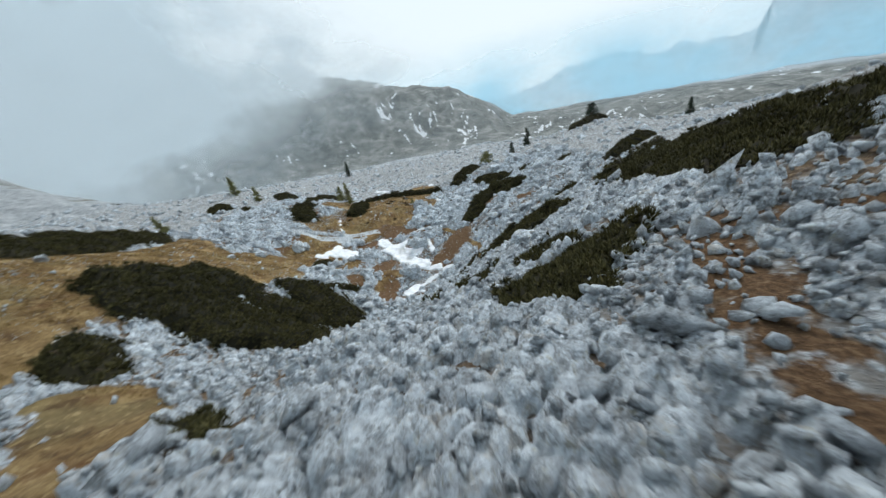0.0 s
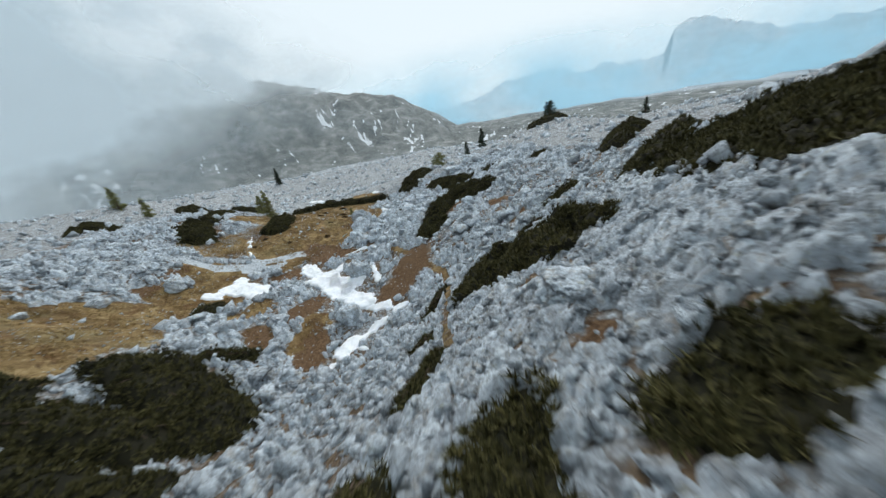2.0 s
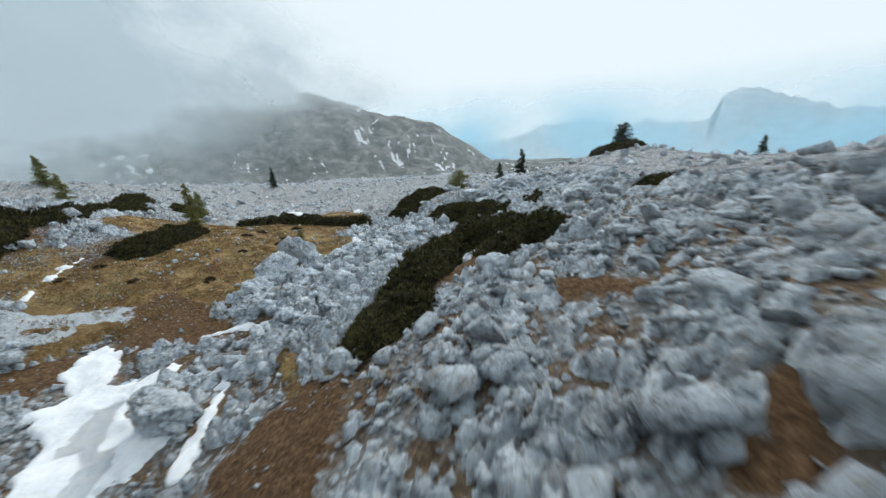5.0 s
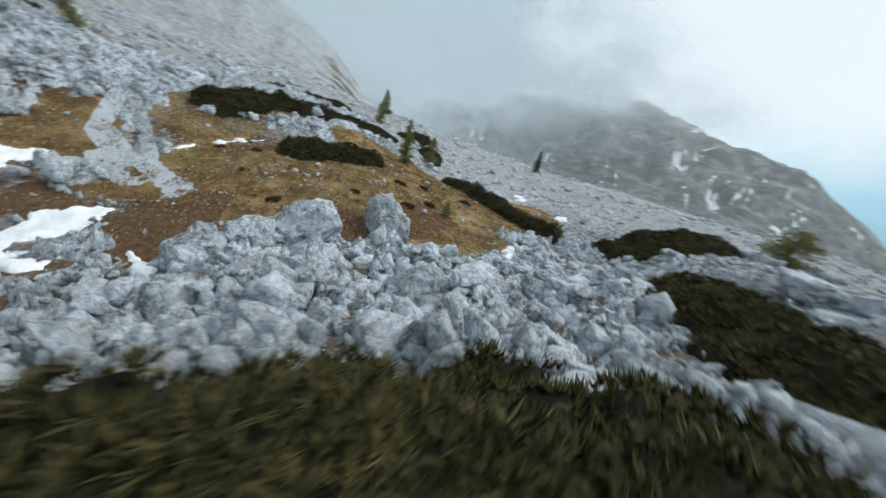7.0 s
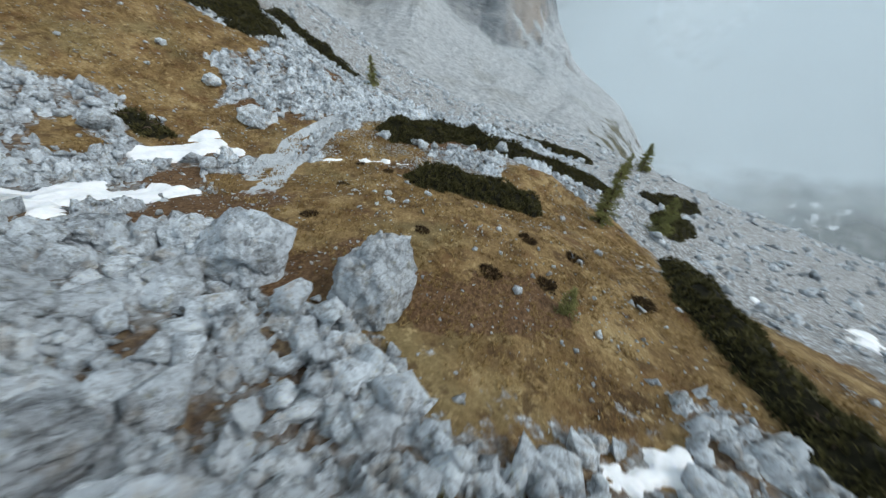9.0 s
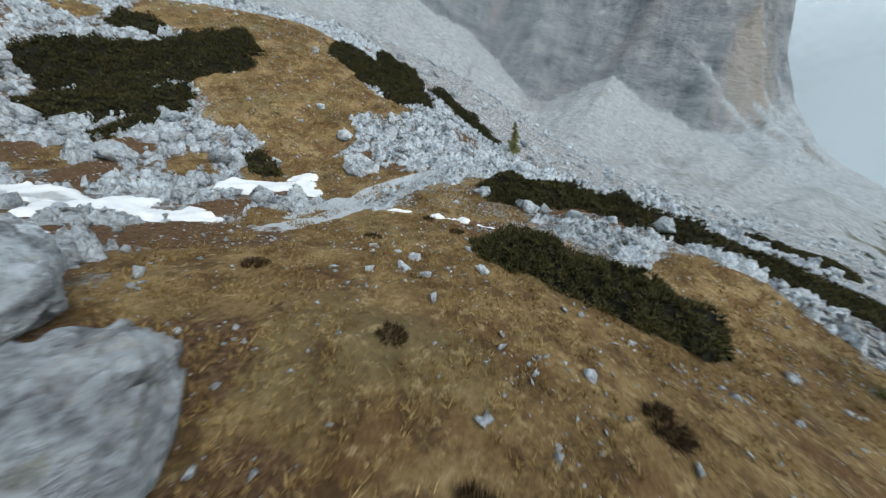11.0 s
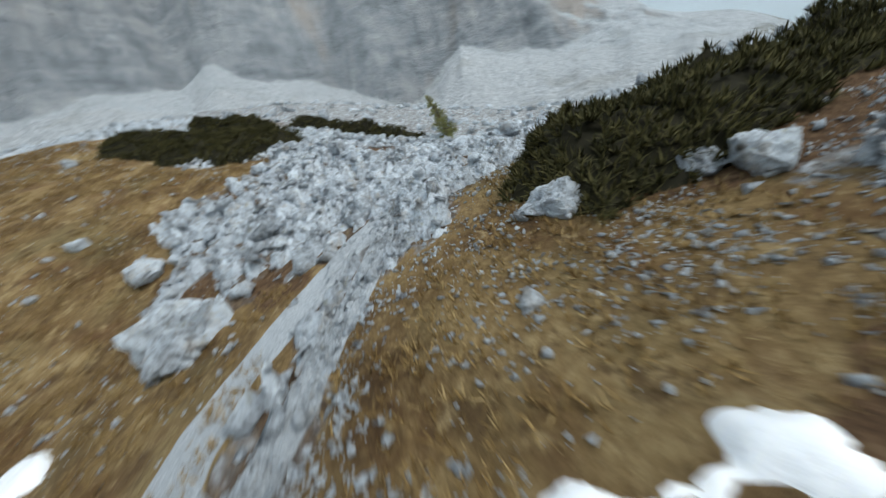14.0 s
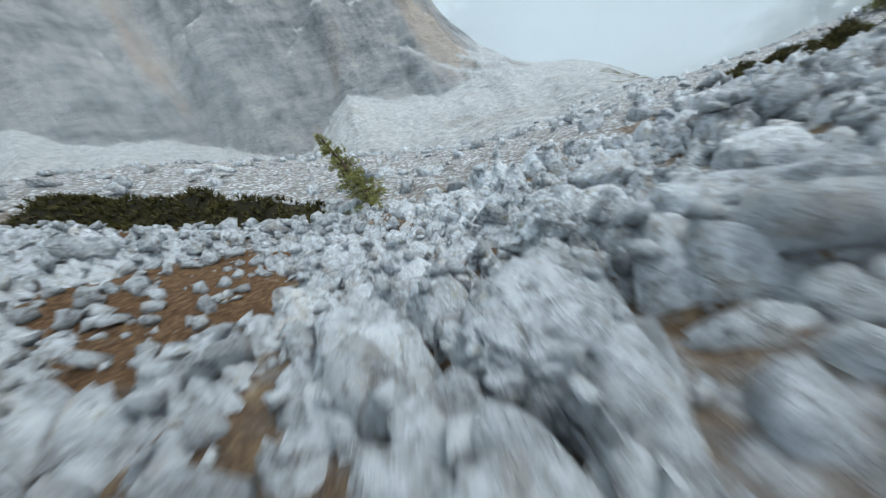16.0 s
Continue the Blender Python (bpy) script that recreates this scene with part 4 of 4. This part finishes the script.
SHAPES1 = [broken_rock(rng, 9, 0, 0) for _ in range(24)]
SHAPES2 = [broken_rock(rng, 10, 0, 0) for _ in range(24)]
SHAPES3 = [broken_rock(rng, 12, 3, 0.14) for _ in range(16)]

# single stones of the block field, near the flight line
stone_meshes = []
for v_, f_ in SHAPES3:
    me_ = fill_mesh("stone", v_, f_)
    me_.materials.append(BOULDER)
    stone_meshes.append(me_)
def packed(box, gap):
    """Jittered grid of places on bare rock, for blocks that lie packed against one another."""
    gx, gy = np.meshgrid(np.arange(box[0], box[1], gap), np.arange(box[2], box[3], gap))
    x, y = gx.ravel() + rng.uniform(-0.42, 0.42, gx.size) * gap, gy.ravel() + rng.uniform(-0.42, 0.42, gx.size) * gap
    g, s, t = covers(x, y)
    ok = clear_of(x, y) & (np.maximum(np.maximum(g, s), t) < 0.5) & (capsules(x, y, SLABS) < 0)
    order = rng.permutation(int(ok.sum()))
    return x[ok][order], y[ok][order]


sx, sy = packed((-6.5, 4.5, 37.5, 54), 0.60)
half = rng.uniform(size=len(sx)) < 0.8
sx, sy = sx[half], sy[half]
more_x, more_y = sx[300:], sy[300:]
sx, sy = sx[:300], sy[:300]
ssize = 0.60 * (0.34 + 0.48 * rng.uniform(size=len(sx)) ** 1.6)
sz = ground_z(sx, sy)
for k in range(len(sx)):
    ob = new("stone", stone_meshes[k % len(stone_meshes)])
    ob.matrix_world = pose(sx[k], sy[k], sz[k] + 0.15 * ssize[k], rng.normal(0, 18), rng.normal(0, 18), rng.uniform(0, 360)) @ Matrix.Diagonal((ssize[k] * rng.uniform(0.85, 1.4), ssize[k], ssize[k] * rng.uniform(0.6, 1.0), 1))
    tagged(ob, "angular grey limestone block packed among others on the slope", "stone", "packed limestone blocks")

BLOCKS = [broken_rock(rng, 11, 1, 0.14) for _ in range(24)]
packs = [(more_x, more_y, 0.60)] + [(*packed(box, gap), gap) for box, gap in (((-36, -20.5, 29, 48), 0.56), ((-4, 10, 1, 36), 0.62), ((-20, -4, 14, 37), 0.8), ((4.5, 16, 28, 56), 0.85))]
packs = [packs[0]] + [(p[0][::2], p[1][::2], p[2]) for p in packs[1:]]
bx, by = np.concatenate([p[0] for p in packs]), np.concatenate([p[1] for p in packs])
bs = np.concatenate([np.full(len(p[0]), p[2]) for p in packs]) * (0.26 + 0.50 * rng.uniform(size=len(bx)) ** 2.4)
add_stuff("block_field", BLOCKS, bx, by, bs, 0.18, "field of packed broken grey limestone blocks", "rocks", ROCK, (0.5, 1.0), 0.4)
x, y, s = scatter(7500, (-36, 18, -6, 62), 0.025)
add_stuff("rubble", SHAPES2, x, y, 0.09 + 0.16 * rng.uniform(size=len(x)) ** 2.0, 0.25, "grey limestone rubble between larger blocks", "rocks", ROCK, (0.5, 0.95), 0.5)
x, y, s = scatter(24000, (-34, 16, -4, 60), 0.05)
add_stuff("scree", SHAPES1, x, y, 0.045 + 0.11 * rng.uniform(size=len(x)) ** 1.6, 0.3, "scree of small pale limestone fragments", "scree", ROCK, (0.5, 0.95), 0.6)
x, y, s = scatter(1500, (-38, -28, 26.5, 36), 0.6)
x2, y2, s = scatter(700, (2.5, 8, 0, 9), 0.7)
x, y = np.concatenate([x, x2]), np.concatenate([y, y2])
add_stuff("loose_stones", SHAPES2, x, y, 0.05 + 0.16 * rng.uniform(size=len(x)) ** 2.0, 0.3, "loose pale stones strewn on brown earth", "rocks", ROCK, (0.5, 0.95), 0.5)
x, y, s = scatter(52000, (-38, 4, 10, 60), 1.0, lambda a, b: (capsules(a, b, GRASS + SOIL) > 0) & (fbm(a * 0.6, b * 0.6, 3, 800) > rng.uniform(0.35, 0.75, len(a))))
add_stuff("pebbles", SHAPES1, x, y, 0.014 + 0.055 * rng.uniform(size=len(x)) ** 4.0, 0.25, "scattered pale pebbles in the dry grass", "pebbles", ROCK)
x, y, s = scatter(24000, (-24, -16.6, 39, 49), 1.0, lambda a, b: fbm(a * 0.8, b * 0.8, 3, 820) > rng.uniform(0.3, 0.7, len(a)))
add_stuff("stone_chips", SHAPES1, x, y, 0.014 + 0.05 * rng.uniform(size=len(x)) ** 3.0, 0.2, "pale limestone chips strewn through dry grass", "pebbles", ROCK, (0.3, 0.6), 0.5)
x, y, s = scatter(11000, (-95, 75, -20, 130), 0.3, lambda a, b: np.hypot(a - MID[0], b - MID[1]) > 30)
add_stuff("far_blocks", SHAPES1, x, y, 0.15 + 0.6 * rng.uniform(size=len(x)) ** 3.2, 0.10, "pale boulders strewn over the wider basin", "rocks", ROCK, (0.5, 0.95), 0.5)


# ---- snow ----
def snow_patch(x0, y0, x1, y1, w):
    m, e = w + 0.9, 0.05 if w < 0.7 else 0.09
    gx, gy = np.arange(min(x0, x1) - m, max(x0, x1) + m, e), np.arange(min(y0, y1) - m, max(y0, y1) + m, e)
    X, Y = np.meshgrid(gx, gy, indexing="ij")
    d = capsules(X, Y, [(x0, y0, x1, y1, w)]) * w + 2.0 * min(w, 0.8) * (fbm(X * 1.1, Y * 1.1, 5, 300) - 0.5) + 1.1 * min(w, 0.35) * (fbm(X * 3.4, Y * 3.4, 4, 310) - 0.5)
    rock, tone, base = layers(X, Y)
    k = smooth(d, -0.05, 0.30)
    Z = (np.maximum(rock, base) - 0.12) * (1 - k) + (base + min(0.14, 0.06 + 0.08 * w)) * k
    i = np.arange(X.size).reshape(X.shape)
    q = np.stack([i[:-1, :-1], i[1:, :-1], i[1:, 1:], i[:-1, 1:]], -1)
    inside = (d > -0.09)
    keep = inside[:-1, :-1] & inside[1:, :-1] & inside[1:, 1:] & inside[:-1, 1:]
    q = q[keep]
    used, inv = np.unique(q, return_inverse=True)
    v = np.stack([X, Y, Z], -1).reshape(-1, 3)[used]
    me = fill_mesh("snow_patch", v, inv.reshape(-1, 4))
    me.materials.append(SNOW)
    smooth_shade(me)
    tagged(new("snow_patch", me), "melting patch of old white snow in a hollow", "snow", "snow patches", "structure")


for s_ in SNOWS:
    snow_patch(*s_)


# ---- plants ----
def tufts(rng, pos, axis, length, blades, width, droop=0.5):
    """Small brushes of needles: thin triangles that fan out about an axis. One vertex array, one face array."""
    n = len(pos)
    ref = np.where(np.abs(axis[:, 2:3]) > 0.9, np.array([[1.0, 0, 0]]), np.array([[0, 0, 1.0]]))
    u = np.cross(axis, ref)
    u /= np.linalg.norm(u, axis=1)[:, None]
    w = np.cross(axis, u)
    V = np.empty((n, blades, 3, 3))
    for k in range(blades):
        a = 2 * math.pi * k / blades + rng.uniform(0, 1.2, n)
        side = np.cos(a)[:, None] * u + np.sin(a)[:, None] * w
        tang = -np.sin(a)[:, None] * u + np.cos(a)[:, None] * w
        lean = rng.uniform(0.15, droop + 0.25, n)[:, None]
        tip = axis * (1 - 0.35 * lean) + side * lean
        L = (length * rng.uniform(0.7, 1.15, n))[:, None]
        V[:, k, 0] = pos - tang * width * 0.5
        V[:, k, 1] = pos + tang * width * 0.5
        V[:, k, 2] = pos + tip * L
    return V.reshape(-1, 3), np.arange(n * blades * 3).reshape(-1, 3)


def part(name, me, mat, parent, label=""):
    me.materials.append(mat)
    ob = new(name, me)
    ob.parent = parent
    if label:
        tagged(ob, label)
    return ob


def tube(points, r0, r1, sides=5):
    """Vertices and faces of a tapered bent stem."""
    pts = np.asarray(points, float)
    n = len(pts)
    t = np.gradient(pts, axis=0)
    t /= np.linalg.norm(t, axis=1)[:, None] + 1e-9
    ref = np.array([0.3, 0.9, 0.1])
    u = np.cross(t, ref)
    u /= np.linalg.norm(u, axis=1)[:, None] + 1e-9
    w = np.cross(t, u)
    a = np.arange(sides) * 2 * math.pi / sides
    rad = np.linspace(r0, r1, n)[:, None, None]
    v = pts[:, None, :] + rad * (np.cos(a)[None, :, None] * u[:, None, :] + np.sin(a)[None, :, None] * w[:, None, :])
    i = np.arange(n * sides).reshape(n, sides)
    j = np.roll(i, -1, 1)
    f = np.stack([i[:-1], j[:-1], j[1:], i[1:]], -1).reshape(-1, 4)
    return v.reshape(-1, 3), f


def join(pieces):
    V, F, at = [], [], 0
    for v, f in pieces:
        V.append(v)
        F.append(f + at)
        at += len(v)
    return np.concatenate(V), np.concatenate(F)


def pine_profile(X, Y, c):
    d = capsules(X, Y, [c]) + min(1.0, 0.55 + 0.12 * c[4]) * (fbm(X * 0.6, Y * 0.6, 4, 500) - 0.47) + (0.30 + 0.25 / c[4]) * (fbm(X * 1.9, Y * 1.9, 3, 510) - 0.5)
    top = 0.42 if c in RIDGE_PINES else min(0.98, 0.42 + 0.52 * c[4])
    h = top * np.sqrt(np.clip(d * c[4] / 1.0, 0, 1)) * (0.50 + 0.98 * fbm(X * 1.1, Y * 1.1, 3, 520))
    return d, h


def dwarf_pine(c, step, blade):
    x0, y0, x1, y1, w = c
    m = w * 1.4 + 0.5
    ex = np.arange(min(x0, x1) - m, max(x0, x1) + m, 0.3)
    ey = np.arange(min(y0, y1) - m, max(y0, y1) + m, 0.3)
    X, Y = np.meshgrid(ex, ey, indexing="ij")
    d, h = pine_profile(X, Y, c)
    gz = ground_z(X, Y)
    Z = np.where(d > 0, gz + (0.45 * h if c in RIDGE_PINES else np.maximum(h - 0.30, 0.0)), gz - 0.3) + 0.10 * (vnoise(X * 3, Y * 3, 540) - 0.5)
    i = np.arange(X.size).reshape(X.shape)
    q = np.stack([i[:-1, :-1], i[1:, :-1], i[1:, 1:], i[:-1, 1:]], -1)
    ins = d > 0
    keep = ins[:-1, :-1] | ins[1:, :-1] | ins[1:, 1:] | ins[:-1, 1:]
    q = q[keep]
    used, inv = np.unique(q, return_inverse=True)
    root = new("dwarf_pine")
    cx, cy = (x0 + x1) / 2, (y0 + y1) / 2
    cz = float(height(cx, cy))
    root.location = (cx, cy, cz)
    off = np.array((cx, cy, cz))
    # dark sheet below the shoots, stands for inner foliage and the shade in it
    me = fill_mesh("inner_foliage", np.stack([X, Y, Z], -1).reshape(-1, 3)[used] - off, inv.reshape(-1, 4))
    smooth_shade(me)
    part("inner_foliage", me, PINE_SHADE_CORE, root, "dark sheet for the inner foliage, shade between shoots put into its colour")
    # shoots
    area = (ex[-1] - ex[0]) * (ey[-1] - ey[0])
    n = int(area / step ** 2)
    px, py = rng.uniform(ex[0], ex[-1], n), rng.uniform(ey[0], ey[-1], n)
    d, h = pine_profile(px, py, c)
    ok = d > 0.0
    px, py, d, h = px[ok], py[ok], d[ok], h[ok]
    e = 0.25
    hx = (pine_profile(px + e, py, c)[1] - pine_profile(px - e, py, c)[1]) / (2 * e)
    hy = (pine_profile(px, py + e, c)[1] - pine_profile(px, py - e, c)[1]) / (2 * e)
    axis = np.stack([-hx * 0.6 + rng.normal(0, 0.30, len(px)), -hy * 0.6 + rng.normal(0, 0.30, len(px)), np.full(len(px), 1.0)], -1)
    axis /= np.linalg.norm(axis, axis=1)[:, None]
    pz = ground_z(px, py) + (0.55 * h if c in RIDGE_PINES else np.maximum(h - 0.26, 0.0)) * np.where(rng.uniform(size=len(px)) < 0.25, rng.uniform(0.3, 1, len(px)), 1.0)
    v, f = tufts(rng, np.stack([px, py, pz], -1) - off, axis, np.full(len(px), 0.78 * blade), 8, blade * 0.17, 0.85)
    part("needle_crown", fill_mesh("needle_crown", v, f), PINE, root, "olive-green upright needle shoots")
    # woody stems round the rim
    for _ in range(int(6 + 3 * w)):
        u, a = rng.uniform(), rng.uniform(0, 2 * math.pi)
        bx, by = x0 + u * (x1 - x0), y0 + u * (y1 - y0)
        reach = w * rng.uniform(0.55, 0.95)
        k = np.linspace(0, 1, 5)
        qx, qy = bx + math.cos(a) * reach * k, by + math.sin(a) * reach * k
        rise = 0.03 if c in RIDGE_PINES else 0.12 + 0.32 * np.sin(k * 2.2) * min(w, 1.0)
        pts = np.stack([qx - cx, qy - cy, ground_z(qx, qy) + rise - cz], -1)
        part("stem", fill_mesh("stem", *tube(pts, 0.045, 0.012)), BARK, root, "bare grey-brown woody stem")
    big = "large spreading" if w > 2.4 else "low"
    tagged(root, big + " dwarf mountain pine, dark olive green, on limestone", "shrub", "dwarf mountain pines")


def dry_grass(n, box):
    """Tussocks of straw-coloured blades."""
    x, y = rng.uniform(box[0], box[1], n), rng.uniform(box[2], box[3], n)
    ok = (capsules(x, y, GRASS) > rng.uniform(-0.05, 0.25, n)) & clear_of(x, y) & (fbm(x * 0.9, y * 0.9, 3, 700) > 0.42)
    x, y = x[ok], y[ok]
    axis = np.stack([rng.normal(0, 0.35, len(x)), rng.normal(0, 0.35, len(x)), np.ones(len(x))], -1)
    axis /= np.linalg.norm(axis, axis=1)[:, None]
    v, f = tufts(rng, np.stack([x, y, ground_z(x, y) - 0.02], -1), axis, rng.uniform(0.07, 0.20, len(x)), 6, 0.022, 0.9)
    me = fill_mesh("dry_grass", v, f)
    me.materials.append(STRAW)
    tagged(new("dry_grass", me), "tussocks of dry straw-coloured alpine grass", "grass", kind="stuff")


def heather(x, y, size):
    """A low dark-brown clump of wiry twigs."""
    n = int(240 * size)
    a, r = rng.uniform(0, 2 * math.pi, n), size * np.sqrt(rng.uniform(size=n))
    px, py = r * np.cos(a), r * np.sin(a)
    pz = ground_z(x + px, y + py) - float(ground_z(x, y)) + 0.22 * size * (1 - (r / size) ** 2)
    axis = np.stack([px * 1.2, py * 1.2, np.full(n, 0.8 * size)], -1) + rng.normal(0, 0.15 * size, (n, 3))
    axis /= np.linalg.norm(axis, axis=1)[:, None]
    v, f = tufts(rng, np.stack([px, py, pz], -1), axis, np.full(n, 0.5 * size), 6, 0.03, 0.8)
    root = new("heather_clump")
    root.location = (x, y, float(ground_z(x, y)))
    part("foliage", fill_mesh("foliage", v, f), HEATHER, root)
    tagged(root, "low dark-brown wiry heather clump in dry grass", "shrub", "heather clumps")


HEATHER = needle_material("heather_twigs", (0.020, 0.012, 0.007), (0.055, 0.035, 0.018), (0.11, 0.075, 0.035))
for x_, y_, s_ in ((-8.1, 49.2, 0.34), (-8.6, 51.3, 0.36), (-9.2, 42.8, 0.26), (-9.4, 46.7, 0.24), (-11.3, 50.9, 0.36), (-11.2, 53.0, 0.36), (-9.2, 55.1, 0.4), (-15.9, 44.0, 0.26), (-16.4, 42.3, 0.22), (-13.0, 42.6, 0.24)):
    heather(x_, y_, s_)

STRAW = needle_material("dry_grass_blades", (0.10, 0.058, 0.022), (0.26, 0.17, 0.065), (0.46, 0.34, 0.16))
dry_grass(90000, (-30, -4, 8, 60))
NEAR_LINE = ((0, 0), (0, 8), (0.4, 14), (3, 26), (4.5, 36), (3.6, 43.5), (-2, 49.5), (-10, 47.5), (-15.4, 42.6), (-25, 39.5))
for c in PINES + PINES_WEST:
    gap = min((1 - float(capsules(np.array(a), np.array(b), [c]))) * c[4] - c[4] for a, b in NEAR_LINE)
    if gap < 6:
        dwarf_pine(c, 0.10, 0.27)
    elif gap < 14:
        dwarf_pine(c, 0.13, 0.30)
    else:
        dwarf_pine(c, 0.19, 0.36)


def conifer(kind, x, y, tall, spread_, mat, lean=(0.0, 0.0), seed=1, round_top=0.0):
    """A tapered trunk, whorls of limbs, and a crown of needle tufts along them."""
    r = np.random.default_rng(seed)
    z = float(ground_z(x, y)) - 0.1
    root = new(kind)
    root.location = (x, y, z)
    ks = np.linspace(0, 1, 9)
    axis_pts = np.stack([lean[0] * ks ** 1.4 * tall + 0.03 * np.sin(ks * 7 + seed), lean[1] * ks ** 1.4 * tall, ks * tall], -1)
    part("trunk", fill_mesh("trunk", *tube(axis_pts, 0.035 * tall, 0.006 * tall, 8)), BARK, root, "slender grey-brown trunk")
    limbs, pos, ax = [], [], []
    n = int(40 + tall * 14)
    for k in range(n):
        u = 0.07 + 0.91 * (k + r.uniform(0, 1)) / n
        c = np.array([np.interp(u, ks, axis_pts[:, j]) for j in range(3)])
        shape = (1 - u) ** 0.8 * (1 - round_top) + round_top * math.sqrt(max(1 - (2 * u - 0.95) ** 2, 0.02))
        L = spread_ * (0.12 + shape) * r.uniform(0.65, 1.15)
        a = r.uniform(0, 2 * math.pi)
        out = np.array((math.cos(a), math.sin(a), 0))
        tip = c + out * L + np.array((0, 0, L * r.uniform(-0.28, 0.18)))
        mid_ = (c + tip) / 2 + np.array((0, 0, -0.06 * L))
        limbs.append(tube([c, mid_, tip], 0.010 * tall * (1 - 0.6 * u), 0.004, 4))
        m = max(8, int(L / 0.018))
        s = r.uniform(0.12, 1.0, m)
        p = c + (tip - c) * s[:, None] + r.normal(0, 0.05 * L + 0.03, (m, 3))
        pos.append(p)
        side = np.stack([r.normal(0, 0.6, m), r.normal(0, 0.6, m), r.normal(0.1, 0.4, m)], -1) + out * 0.8
        ax.append(side / np.linalg.norm(side, axis=1)[:, None])
    for l_, p_, a_ in zip(limbs, pos, ax):
        limb = part("limb", fill_mesh("limb", *l_), BARK, root)
        v, f = tufts(r, p_, a_, np.full(len(p_), 0.06 + 0.018 * tall), 5, 0.018 + 0.003 * tall, 0.8)
        part("needles", fill_mesh("needles", v, f), mat, limb)
    label = {"larch_tree": "young yellow-green larch with feathery open crown", "spruce_tree": "dark green spruce standing on the rocky rise"}[kind]
    tagged(root, label, "tree")


conifer("larch_tree", -36.2, 37.0, 3.2, 0.8, LARCH, (-0.05, -0.24), 3)
conifer("larch_tree", -19.8, 57.6, 4.2, 0.85, LARCH, (-0.02, 0.0), 4)
conifer("larch_tree", -7.5, 51.7, 1.0, 0.35, LARCH, (0.0, 0.0), 5)
conifer("larch_tree", -44.0, 70.0, 3.6, 0.95, LARCH, (-0.10, 0.0), 6)
conifer("larch_tree", -53.5, 77.0, 4.6, 1.3, LARCH, (-0.08, 0.0), 8)
conifer("larch_tree", -23.6, 64.2, 3.2, 1.0, LARCH, (0.0, 0.0), 15)
conifer("larch_tree", 6.9, 66.0, 2.4, 1.5, LARCH, (0.0, 0.0), 9, 0.6)
conifer("spruce_tree", 17.6, 76.0, 4.2, 1.1, SPRUCE, (0.0, 0.0), 10)
conifer("spruce_tree", 12.9, 70.0, 2.5, 0.8, SPRUCE, (0.0, 0.0), 11)
conifer("spruce_tree", 29.3, 69.8, 3.6, 1.3, SPRUCE, (0.0, 0.0), 12, 0.75)
conifer("spruce_tree", 47.5, 68.0, 3.4, 0.9, SPRUCE, (0.0, 0.0), 13)
conifer("spruce_tree", -34.5, 107.0, 5.0, 1.0, SPRUCE, (0.0, 0.0), 14)
